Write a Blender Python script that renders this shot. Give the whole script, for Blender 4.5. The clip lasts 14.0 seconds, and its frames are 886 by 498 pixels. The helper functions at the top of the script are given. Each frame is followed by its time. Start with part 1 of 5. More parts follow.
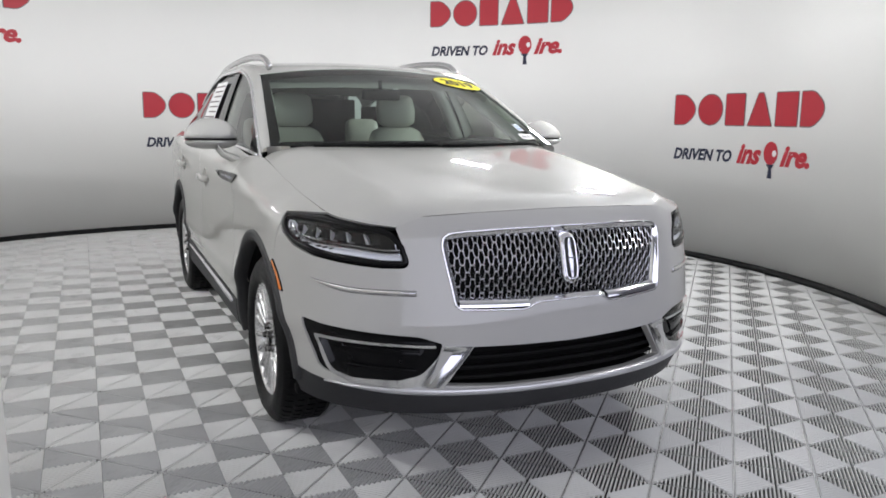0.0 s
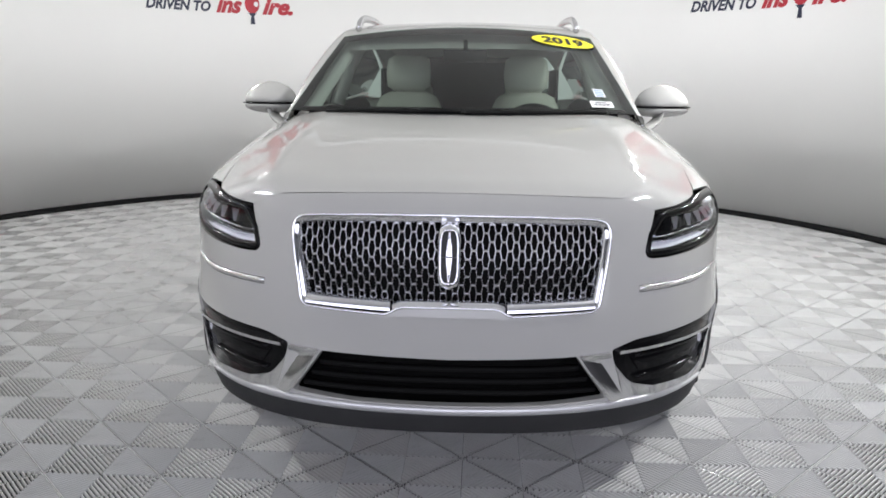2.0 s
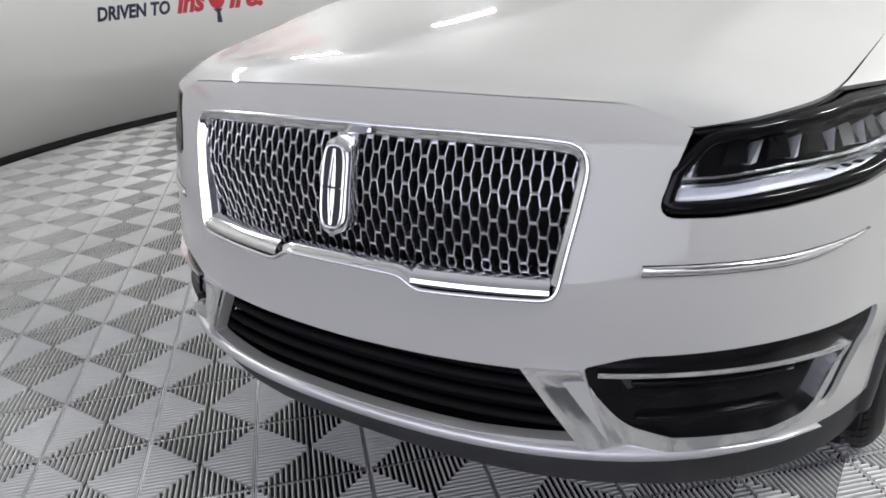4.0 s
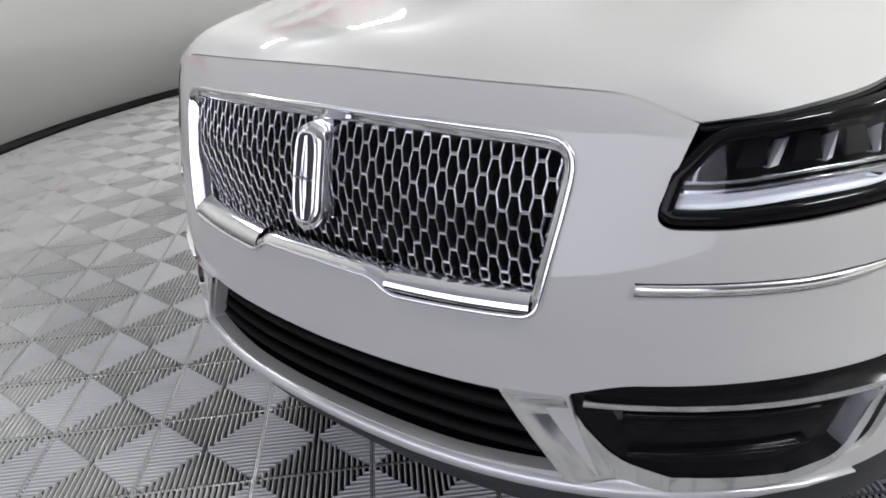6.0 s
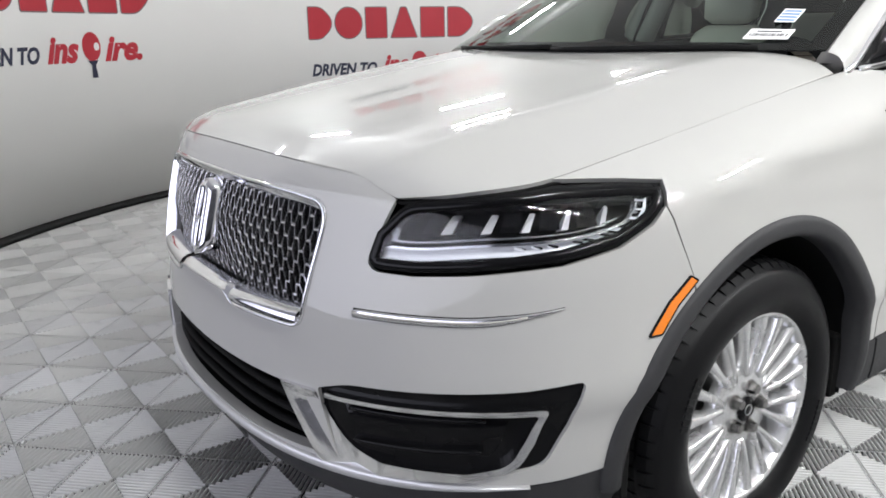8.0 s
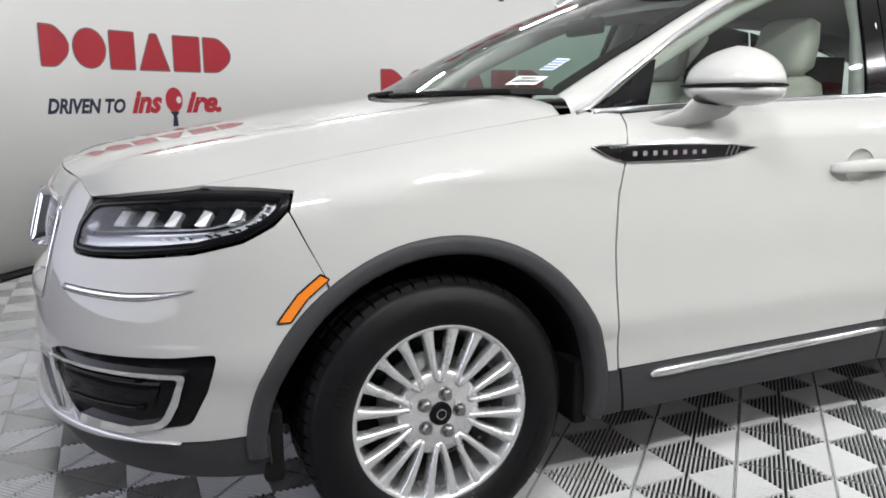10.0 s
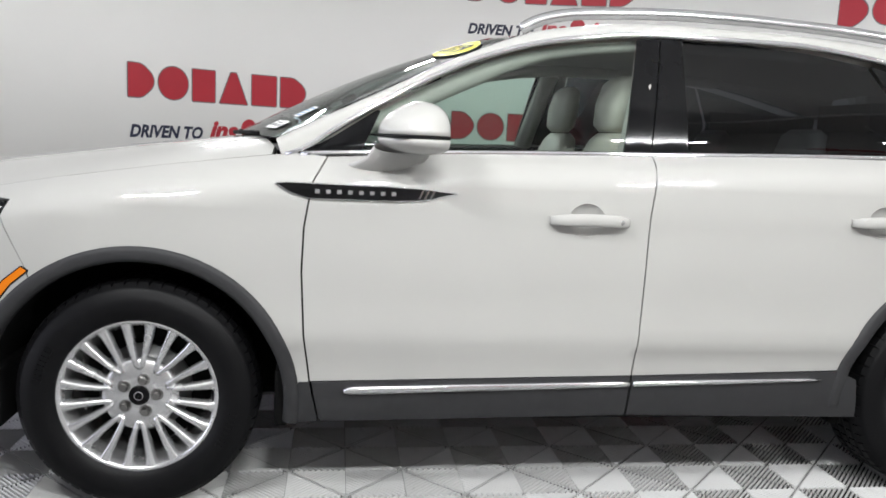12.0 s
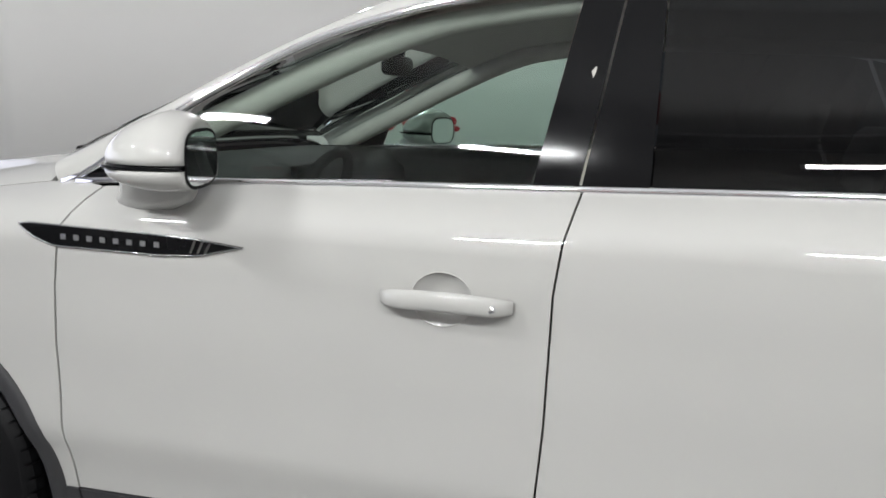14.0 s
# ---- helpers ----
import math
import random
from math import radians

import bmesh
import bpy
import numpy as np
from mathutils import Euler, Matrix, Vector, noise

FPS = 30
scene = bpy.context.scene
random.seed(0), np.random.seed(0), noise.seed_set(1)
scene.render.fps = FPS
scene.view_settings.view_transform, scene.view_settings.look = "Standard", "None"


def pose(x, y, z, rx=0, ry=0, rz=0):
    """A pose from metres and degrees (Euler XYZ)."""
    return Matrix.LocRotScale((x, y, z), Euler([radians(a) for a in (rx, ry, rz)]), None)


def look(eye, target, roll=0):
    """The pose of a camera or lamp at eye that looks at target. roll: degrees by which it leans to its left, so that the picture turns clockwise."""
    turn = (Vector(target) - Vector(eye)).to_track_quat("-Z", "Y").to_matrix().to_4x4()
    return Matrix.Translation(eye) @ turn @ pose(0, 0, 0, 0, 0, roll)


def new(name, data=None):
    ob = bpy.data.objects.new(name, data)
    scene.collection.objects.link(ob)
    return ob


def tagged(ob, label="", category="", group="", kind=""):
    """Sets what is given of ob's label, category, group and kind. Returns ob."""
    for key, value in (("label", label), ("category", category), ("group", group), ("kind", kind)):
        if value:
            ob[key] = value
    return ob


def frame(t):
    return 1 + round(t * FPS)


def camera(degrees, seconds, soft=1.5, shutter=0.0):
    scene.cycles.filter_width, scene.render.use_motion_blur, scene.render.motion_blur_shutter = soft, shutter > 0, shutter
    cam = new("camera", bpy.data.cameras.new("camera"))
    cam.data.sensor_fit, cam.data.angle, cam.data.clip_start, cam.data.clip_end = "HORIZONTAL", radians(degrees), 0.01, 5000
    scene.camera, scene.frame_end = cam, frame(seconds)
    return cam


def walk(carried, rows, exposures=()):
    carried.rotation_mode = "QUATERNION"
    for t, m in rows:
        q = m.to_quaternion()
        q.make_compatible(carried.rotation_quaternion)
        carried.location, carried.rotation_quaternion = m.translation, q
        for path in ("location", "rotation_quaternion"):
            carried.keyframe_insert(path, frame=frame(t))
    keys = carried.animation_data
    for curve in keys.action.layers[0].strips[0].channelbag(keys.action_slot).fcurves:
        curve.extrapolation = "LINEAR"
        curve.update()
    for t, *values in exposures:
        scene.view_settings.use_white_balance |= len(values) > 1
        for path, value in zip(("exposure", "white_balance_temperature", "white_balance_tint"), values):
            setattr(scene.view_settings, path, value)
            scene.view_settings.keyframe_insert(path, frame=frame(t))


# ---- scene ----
cam = camera(60.0, 14.0, soft=1.7, shutter=0.0)
PATH = [
    (0, (-1.647, -3.389, 1.373), (-0.811, -1.603, 1.035), 0.6),
    (0.5, (-1.358, -3.397, 1.355), (-0.704, -1.54, 1.004), -0.4),
    (1, (-0.885, -3.388, 1.366), (-0.498, -1.46, 1.0), -0.3),
    (1.5, (-0.409, -3.323, 1.366), (-0.25, -1.368, 0.973), 0.4),
    (2, (0.082, -3.232, 1.368), (-0.006, -1.281, 0.941), 0.6),
    (2.5, (0.506, -3.004, 1.339), (0.118, -1.102, 0.858), 0.9),
    (3, (0.815, -2.675, 1.302), (0.12, -0.887, 0.735), 0.3),
    (3.5, (0.94, -2.33, 1.27), (0.029, -0.675, 0.61), -1.8),
    (6, (1.046, -1.825, 1.272), (-0.176, -0.462, 0.465), -4.8),
    (6.5, (1.121, -1.83, 1.274), (-0.102, -0.419, 0.56), -4.1),
    (7, (1.369, -1.867, 1.292), (0.005, -0.547, 0.662), -2.8),
    (7.5, (1.644, -1.768, 1.303), (0.173, -0.548, 0.714), -1.6),
    (10, (2.74, -0.761, 1.207), (0.932, 0.007, 0.831), -0.2),
    (10.5, (2.959, -0.422, 1.215), (1.116, 0.257, 0.84), 0.7),
    (11, (3.175, -0.085, 1.253), (1.26, 0.382, 0.916), 1.2),
    (11.5, (3.325, 0.263, 1.258), (1.386, 0.648, 0.955), 1.8),
    (12, (3.437, 0.621, 1.251), (1.477, 0.898, 0.964), 2.7),
    (12.5, (3.379, 0.978, 1.276), (1.414, 1.105, 0.922), 4.1),
    (13, (3.154, 1.334, 1.348), (1.191, 1.28, 0.97), 4.1),
    (13.5, (2.834, 1.714, 1.338), (0.899, 1.343, 0.99), 2.0),
    (14, (2.439, 1.814, 1.393), (0.534, 1.335, 1.016), 1.8),
]
walk(cam, [(t, look(e, g, r)) for t, e, g, r in PATH], [(0, -0.5), (3.5, -0.28), (7.5, -0.33), (10, -0.45), (12, -0.54), (13, -0.62), (14, -0.85)])

# ---- world and lamps ----
world = bpy.data.worlds.new("world")
scene.world = world
world.use_nodes = True
world.node_tree.nodes["Background"].inputs[0].default_value = (0.8, 0.85, 0.9, 1)
world.node_tree.nodes["Background"].inputs[1].default_value = 0.05

ROOM_X, ROOM_Y, ROOM_R, ROOM_H = -0.52, 2.03, 4.50, 3.45
LAMP_POWER = 57.0
FILL_POWER = 13.0


def flood_light(angle, reach, power, drop):
    d = bpy.data.lights.new("ceiling_lamp", "AREA")
    d.shape, d.size, d.size_y, d.energy, d.color = "RECTANGLE", 0.72, 0.06, power, (0.975, 0.99, 1.0)
    a = radians(angle)
    m = pose(ROOM_X + reach * math.cos(a), ROOM_Y + reach * math.sin(a), ROOM_H - drop, 65, 0, angle + 90)
    new("ceiling_lamp", d).matrix_world = m
    return m


# floods hung under the ceiling along the wall: angle round the room, share of the power
LAMP_SPOTS = [(-42, 1.65), (-14, 1.9), (14, 1.65), (42, 0.55), (138, 0.35), (166, 0.85), (194, 1.05), (222, 1.1)]
# wide fill light added under the unseen ceiling to even out the room
fill_lamp = bpy.data.lights.new("ceiling_fill", "AREA")
fill_lamp.shape, fill_lamp.size, fill_lamp.energy, fill_lamp.color = "DISK", 8.2, FILL_POWER, (0.975, 0.99, 1.0)
new("ceiling_fill", fill_lamp).matrix_world = pose(ROOM_X, ROOM_Y - 0.3, ROOM_H - 0.03, 0, 0, 0)
# daylight through the hall's open front
day = bpy.data.lights.new("daylight", "AREA")
day.shape, day.size, day.size_y, day.energy, day.color, day.spread = "RECTANGLE", 12.1, 3.1, 225.0, (0.84, 0.85, 1.0), radians(120)
new("daylight", day).matrix_world = pose(-0.25, -5.98, 1.6, 90, 0, 0)


# ---- materials ----
def mat(name, color, rough=0.5, metal=0.0, coat=0.0, coat_rough=0.03, spec=0.5):
    m = bpy.data.materials.new(name)
    m.use_nodes = True
    b = m.node_tree.nodes["Principled BSDF"]
    b.inputs["Base Color"].default_value = (*color, 1)
    b.inputs["Roughness"].default_value = rough
    b.inputs["Metallic"].default_value = metal
    b.inputs["Coat Weight"].default_value = coat
    b.inputs["Coat Roughness"].default_value = coat_rough
    b.inputs["Specular IOR Level"].default_value = spec
    return m


def node(m, kind, **values):
    n = m.node_tree.nodes.new(kind)
    for k, v in values.items():
        n.inputs[k.replace("_", " ")].default_value = v
    return n


def vary(m, scale, low, high, detail=4.0, rough=None, bump=0.0, bump_scale=None, random_piece=0.0):
    """Noise between two colours, roughness variation and fine relief on the object's own coordinates."""
    t, b = m.node_tree, m.node_tree.nodes["Principled BSDF"]
    co = t.nodes.new("ShaderNodeTexCoord")
    n1 = node(m, "ShaderNodeTexNoise", Scale=scale, Detail=detail)
    t.links.new(co.outputs["Object"], n1.inputs["Vector"])
    mix = t.nodes.new("ShaderNodeMix")
    mix.data_type = "RGBA"
    mix.inputs[6].default_value, mix.inputs[7].default_value = (*low, 1), (*high, 1)
    t.links.new(n1.outputs["Fac"], mix.inputs[0])
    out = mix.outputs[2]
    if random_piece:
        info = t.nodes.new("ShaderNodeObjectInfo")
        mr = node(m, "ShaderNodeMapRange")
        mr.inputs["To Min"].default_value, mr.inputs["To Max"].default_value = 1 - random_piece, 1 + random_piece
        t.links.new(info.outputs["Random"], mr.inputs["Value"])
        hsv = t.nodes.new("ShaderNodeHueSaturation")
        t.links.new(mr.outputs["Result"], hsv.inputs["Value"])
        t.links.new(out, hsv.inputs["Color"])
        out = hsv.outputs["Color"]
    t.links.new(out, b.inputs["Base Color"])
    if rough:
        mr = node(m, "ShaderNodeMapRange")
        mr.inputs["To Min"].default_value, mr.inputs["To Max"].default_value = rough
        t.links.new(n1.outputs["Fac"], mr.inputs["Value"])
        t.links.new(mr.outputs["Result"], b.inputs["Roughness"])
    if bump:
        n2 = node(m, "ShaderNodeTexNoise", Scale=bump_scale or scale * 8, Detail=3.0)
        t.links.new(co.outputs["Object"], n2.inputs["Vector"])
        bp = node(m, "ShaderNodeBump", Strength=bump, Distance=0.002)
        t.links.new(n2.outputs["Fac"], bp.inputs["Height"])
        t.links.new(bp.outputs["Normal"], b.inputs["Normal"])
    return m


def glass(name, color, alpha, rough=0.0):
    """Thin coloured pane: a mix of see-through tint and mirror gloss."""
    m = bpy.data.materials.new(name)
    m.use_nodes = True
    t = m.node_tree
    t.nodes.clear()
    out, tr, gl, mx, fr = (t.nodes.new("ShaderNode" + k) for k in ("OutputMaterial", "BsdfTransparent", "BsdfGlossy", "MixShader", "Fresnel"))
    tr.inputs[0].default_value = (*color, 1)
    gl.inputs["Roughness"].default_value = rough
    fr.inputs["IOR"].default_value = alpha
    t.links.new(fr.outputs[0], mx.inputs[0])
    t.links.new(tr.outputs[0], mx.inputs[1])
    t.links.new(gl.outputs[0], mx.inputs[2])
    t.links.new(mx.outputs[0], out.inputs[0])
    return m


PAINT = vary(mat("pearl_paint", (0.47, 0.465, 0.44), 0.40, 0.0, 1.0, 0.018, spec=0.05), 3.0, (0.395, 0.391, 0.372), (0.425, 0.421, 0.40), bump=0.0)
CHROME = vary(mat("chrome", (0.82, 0.82, 0.84), 0.06, 1.0), 9.0, (0.78, 0.78, 0.80), (0.86, 0.86, 0.88), rough=(0.05, 0.11))
SATIN = vary(mat("satin_metal", (0.6, 0.6, 0.61), 0.24, 1.0), 12.0, (0.56, 0.56, 0.57), (0.66, 0.66, 0.67), rough=(0.2, 0.3))
BRIGHT = vary(mat("bright_trim", (0.75, 0.75, 0.76), 0.12, 1.0), 12.0, (0.72, 0.72, 0.73), (0.78, 0.78, 0.79), rough=(0.09, 0.16))
NUT = vary(mat("nut_metal", (0.4, 0.39, 0.38), 0.2, 1.0), 12.0, (0.20, 0.195, 0.19), (0.30, 0.29, 0.28))
STEEL = vary(mat("disc_steel", (0.2, 0.2, 0.2), 0.45, 1.0), 20.0, (0.13, 0.13, 0.13), (0.2, 0.2, 0.2), rough=(0.38, 0.55))
SILVER = vary(mat("silver_paint", (0.55, 0.55, 0.56), 0.38, 0.6), 12.0, (0.52, 0.52, 0.53), (0.58, 0.58, 0.59), rough=(0.34, 0.42))
# dark grey so the unseen hall cuts bounce and reads dark in chrome
HALL = vary(mat("unseen_wall_grey", (0.32, 0.32, 0.33), 0.8), 1.5, (0.22, 0.22, 0.23), (0.28, 0.28, 0.29))
ALLOY = vary(mat("alloy", (0.62, 0.62, 0.62), 0.26, 0.85), 14.0, (0.68, 0.68, 0.685), (0.76, 0.76, 0.76), rough=(0.2, 0.32))
GLOSS_BLACK = vary(mat("gloss_black", (0.008, 0.008, 0.009), 0.12, 0.0, 0.03, spec=0.13), 9.0, (0.003, 0.003, 0.0035), (0.006, 0.006, 0.0065), rough=(0.08, 0.16))
CLADDING = vary(mat("cladding", (0.022, 0.022, 0.024), 0.55, spec=0.25), 30.0, (0.026, 0.026, 0.027), (0.038, 0.038, 0.04), rough=(0.48, 0.62), bump=0.15, bump_scale=900)
DARK = vary(mat("dark_plastic", (0.012, 0.012, 0.012), 0.7, spec=0.12), 20.0, (0.003, 0.003, 0.003), (0.006, 0.006, 0.006))
RUBBER = vary(mat("rubber", (0.010, 0.010, 0.010), 0.45, spec=0.16), 25.0, (0.003, 0.003, 0.0035), (0.006, 0.006, 0.0065), rough=(0.36, 0.52), bump=0.2, bump_scale=400)
GLASS = glass("clear_glass", (0.66, 0.78, 0.72), 1.45)
WINDSHIELD = glass("windshield_glass", (0.40, 0.51, 0.46), 1.4)
TINT = glass("tinted_glass", (0.025, 0.03, 0.036), 1.45)
LENS = glass("lens", (0.86, 0.87, 0.88), 1.45)
AMBER = mat("amber", (0.75, 0.2, 0.01), 0.2, 0.0, 0.8)
LEATHER = vary(mat("leather", (0.5, 0.47, 0.41), 0.5), 20.0, (0.46, 0.43, 0.37), (0.55, 0.52, 0.46), rough=(0.42, 0.56), bump=0.25, bump_scale=250)
TRIM_GREY = vary(mat("trim_cloth", (0.45, 0.44, 0.40), 0.8), 30.0, (0.4, 0.39, 0.36), (0.5, 0.48, 0.44), bump=0.3, bump_scale=500)
WALL = vary(mat("wall_vinyl", (0.80, 0.795, 0.775), 0.6), 0.8, (0.775, 0.77, 0.75), (0.82, 0.815, 0.795), rough=(0.5, 0.65), bump=0.05, bump_scale=60)
CEILING = vary(mat("ceiling_paint", (0.82, 0.82, 0.82), 0.9), 2.0, (0.79, 0.79, 0.79), (0.84, 0.84, 0.84))
TILE = vary(mat("tile_plastic", (0.42, 0.42, 0.415), 0.25, spec=0.5), 6.0, (0.54, 0.54, 0.53), (0.64, 0.64, 0.63), rough=(0.22, 0.36), random_piece=0.07)
TILE_BASE = vary(mat("tile_base", (0.03, 0.03, 0.03), 0.8), 6.0, (0.008, 0.008, 0.008), (0.014, 0.014, 0.014))
RED = vary(mat("sign_red", (0.42, 0.015, 0.03), 0.5), 5.0, (0.38, 0.012, 0.026), (0.46, 0.018, 0.034))
SIGN_GREY = vary(mat("sign_grey", (0.16, 0.13, 0.14), 0.5), 5.0, (0.14, 0.115, 0.12), (0.18, 0.15, 0.155))
NAVY = vary(mat("sign_navy", (0.012, 0.017, 0.045), 0.5), 5.0, (0.01, 0.014, 0.04), (0.015, 0.02, 0.05))
YELLOW = vary(mat("sticker_yellow", (0.85, 0.75, 0.02), 0.5), 5.0, (0.8, 0.7, 0.015), (0.88, 0.78, 0.025))
PAPER = vary(mat("paper", (0.8, 0.8, 0.8), 0.7), 9.0, (0.76, 0.76, 0.76), (0.84, 0.84, 0.84))
PRINT_BLUE = vary(mat("print_blue", (0.1, 0.22, 0.4), 0.6), 9.0, (0.09, 0.2, 0.37), (0.12, 0.24, 0.43))
REFLECTOR = vary(mat("lamp_reflector", (0.9, 0.9, 0.92), 0.35, 0.6), 9.0, (0.85, 0.85, 0.88), (0.93, 0.93, 0.95), rough=(0.3, 0.42))
LENS_SOLID = vary(mat("light_guide", (0.75, 0.76, 0.78), 0.15, 0.0, 1.0), 8.0, (0.82, 0.83, 0.86), (0.92, 0.93, 0.96))
INK = mat("ink", (0.01, 0.01, 0.012), 0.6)
MIRROR = mat("mirror_glass", (0.8, 0.82, 0.82), 0.01, 1.0)


# ---- mesh helpers ----
def part(name, bm, material, parent=None, label="", smooth=True):
    me = bpy.data.meshes.new(name)
    bmesh.ops.recalc_face_normals(bm, faces=bm.faces)
    bm.to_mesh(me)
    bm.free()
    for p in me.polygons:
        p.use_smooth = smooth
    if material:
        for m in material if isinstance(material, (list, tuple)) else [material]:
            me.materials.append(m)
    ob = new(name, me)
    if parent:
        ob.parent = parent
    if label:
        ob["label"] = label
    return ob


def empty(name, **tags):
    return tagged(new(name), **tags)


def rows_mesh(bm, rows, close_u=False, close_v=False, mi=0):
    """A quad net through rows of points."""
    vs = [[bm.verts.new(p) for p in row] for row in rows]
    nu, nv = len(vs), len(vs[0])
    for i in range(nu if close_u else nu - 1):
        for j in range(nv if close_v else nv - 1):
            f = bm.faces.new((vs[i][j], vs[(i + 1) % nu][j], vs[(i + 1) % nu][(j + 1) % nv], vs[i][(j + 1) % nv]))
            f.material_index = mi
    return vs


def cap(bm, loop):
    bm.faces.new(loop)


def box(bm, x0, x1, y0, y1, z0, z1, bevel=0.0, seg=2):
    r = bmesh.ops.create_cube(bm, size=1.0, matrix=Matrix.Translation(((x0 + x1) / 2, (y0 + y1) / 2, (z0 + z1) / 2)) @ Matrix.Diagonal((x1 - x0, y1 - y0, z1 - z0, 1)))
    if bevel:
        es = list({e for v in r["verts"] for e in v.link_edges})
        bmesh.ops.bevel(bm, geom=es, offset=bevel, segments=seg, affect="EDGES", profile=0.5)
    return bm


def tube(bm, pts, r, n=8, close=False, flat=1.0, up=(0, 0, 1), caps=True):
    """A tube along points; flat squashes it along its second axis."""
    pts = [Vector(p) for p in pts]
    rows = []
    for i, p in enumerate(pts):
        a = pts[(i - 1) % len(pts)] if close or i else p
        b = pts[(i + 1) % len(pts)] if close or i < len(pts) - 1 else p
        d = (b - a).normalized()
        s = d.cross(Vector(up))
        s = s.normalized() if s.length > 1e-6 else d.orthogonal().normalized()
        t = s.cross(d)
        rr = r[i] if isinstance(r, (list, tuple)) else r
        rows.append([p + (s * math.cos(k * math.tau / n) + t * flat * math.sin(k * math.tau / n)) * rr for k in range(n)])
    vs = rows_mesh(bm, rows, close_u=close, close_v=True)
    if not close and caps:
        bm.faces.new(vs[0])
        bm.faces.new(vs[-1])


def pchip(xs, ys):
    """A smooth curve through points that does not overshoot."""
    xs, ys = np.array(xs, float), np.array(ys, float)
    h, d = np.diff(xs), np.diff(ys) / np.diff(xs)
    m = np.zeros(len(xs))
    for i in range(1, len(xs) - 1):
        if d[i - 1] * d[i] > 0:
            w1, w2 = 2 * h[i] + h[i - 1], h[i] + 2 * h[i - 1]
            m[i] = (w1 + w2) / (w1 / d[i - 1] + w2 / d[i])
    m[0], m[-1] = d[0], d[-1]

    def f(x):
        i = min(max(int(np.searchsorted(xs, x)) - 1, 0), len(h) - 1)
        t = (x - xs[i]) / h[i]
        if t < 0:
            return float(ys[0] + m[0] * (x - xs[0]))
        if t > 1:
            return float(ys[-1] + m[-1] * (x - xs[-1]))
        return float((1 + 2 * t) * (1 - t) ** 2 * ys[i] + t * (1 - t) ** 2 * h[i] * m[i] + t * t * (3 - 2 * t) * ys[i + 1] + t * t * (t - 1) * h[i] * m[i + 1])

    return f


def rounded(pts, step=0.03):
    """An outline from (u, v) or (u, v, corner radius), closed, with short steps."""
    out, n = [], len(pts)
    for i, p in enumerate(pts):
        q = Vector(p[:2])
        r = p[2] if len(p) > 2 else 0
        if r:
            a, b = Vector(pts[i - 1][:2]) - q, Vector(pts[(i + 1) % n][:2]) - q
            a, b = q + a.normalized() * min(r, a.length * 0.49), q + b.normalized() * min(r, b.length * 0.49)
            for k in range(7):
                t = k / 6
                out.append(a * (1 - t) ** 2 + q * 2 * t * (1 - t) + b * t * t)
        else:
            out.append(q)
    fine = []
    for i, p in enumerate(out):
        q = out[(i + 1) % len(out)]
        k = max(1, int((q - p).length / step + 0.5))
        fine += [p.lerp(q, j / k) for j in range(k)]
    return [(p.x, p.y) for p in fine]


def spline(pts, k=6):
    """Catmull-Rom through open points of two or three numbers."""
    P = [np.array(p, float) for p in pts]
    P = [2 * P[0] - P[1]] + P + [2 * P[-1] - P[-2]]
    out = []
    for i in range(1, len(P) - 2):
        for j in range(k):
            t = j / k
            a, b, c, d = P[i - 1 : i + 3]
            out.append(0.5 * (2 * b + (c - a) * t + (2 * a - 5 * b + 4 * c - d) * t * t + (3 * b - a - 3 * c + d) * t ** 3))
    out.append(P[-2])
    return [tuple(map(float, p)) for p in out]


def inside(p, poly):
    x, y, hit = p[0], p[1], False
    for i in range(len(poly)):
        (x0, y0), (x1, y1) = poly[i - 1], poly[i]
        if (y0 > y) != (y1 > y) and x < (x1 - x0) * (y - y0) / (y1 - y0) + x0:
            hit = not hit
    return hit


def inset(poly, d):
    """The outline moved inwards by d."""
    n, out = len(poly), []
    area = sum(poly[i - 1][0] * poly[i][1] - poly[i][0] * poly[i - 1][1] for i in range(n))
    s = 1 if area > 0 else -1
    for i in range(n):
        a, b = Vector(poly[i - 1]), Vector(poly[(i + 1) % n])
        t = (b - a).normalized()
        out.append((poly[i][0] - s * t.y * d, poly[i][1] + s * t.x * d))
    return out


from mathutils.geometry import delaunay_2d_cdt

CAR_MIDDLE = Vector((0, 1.4, 0.6))


def normal_at(f, u, v):
    e = 0.004
    n = (Vector(f(u + e, v)) - Vector(f(u - e, v))).cross(Vector(f(u, v + e)) - Vector(f(u, v - e)))
    n = n.normalized() if n.length > 1e-12 else Vector((0, 0, 1))
    return n if n.dot(Vector(f(u, v)) - CAR_MIDDLE) >= 0 else -n


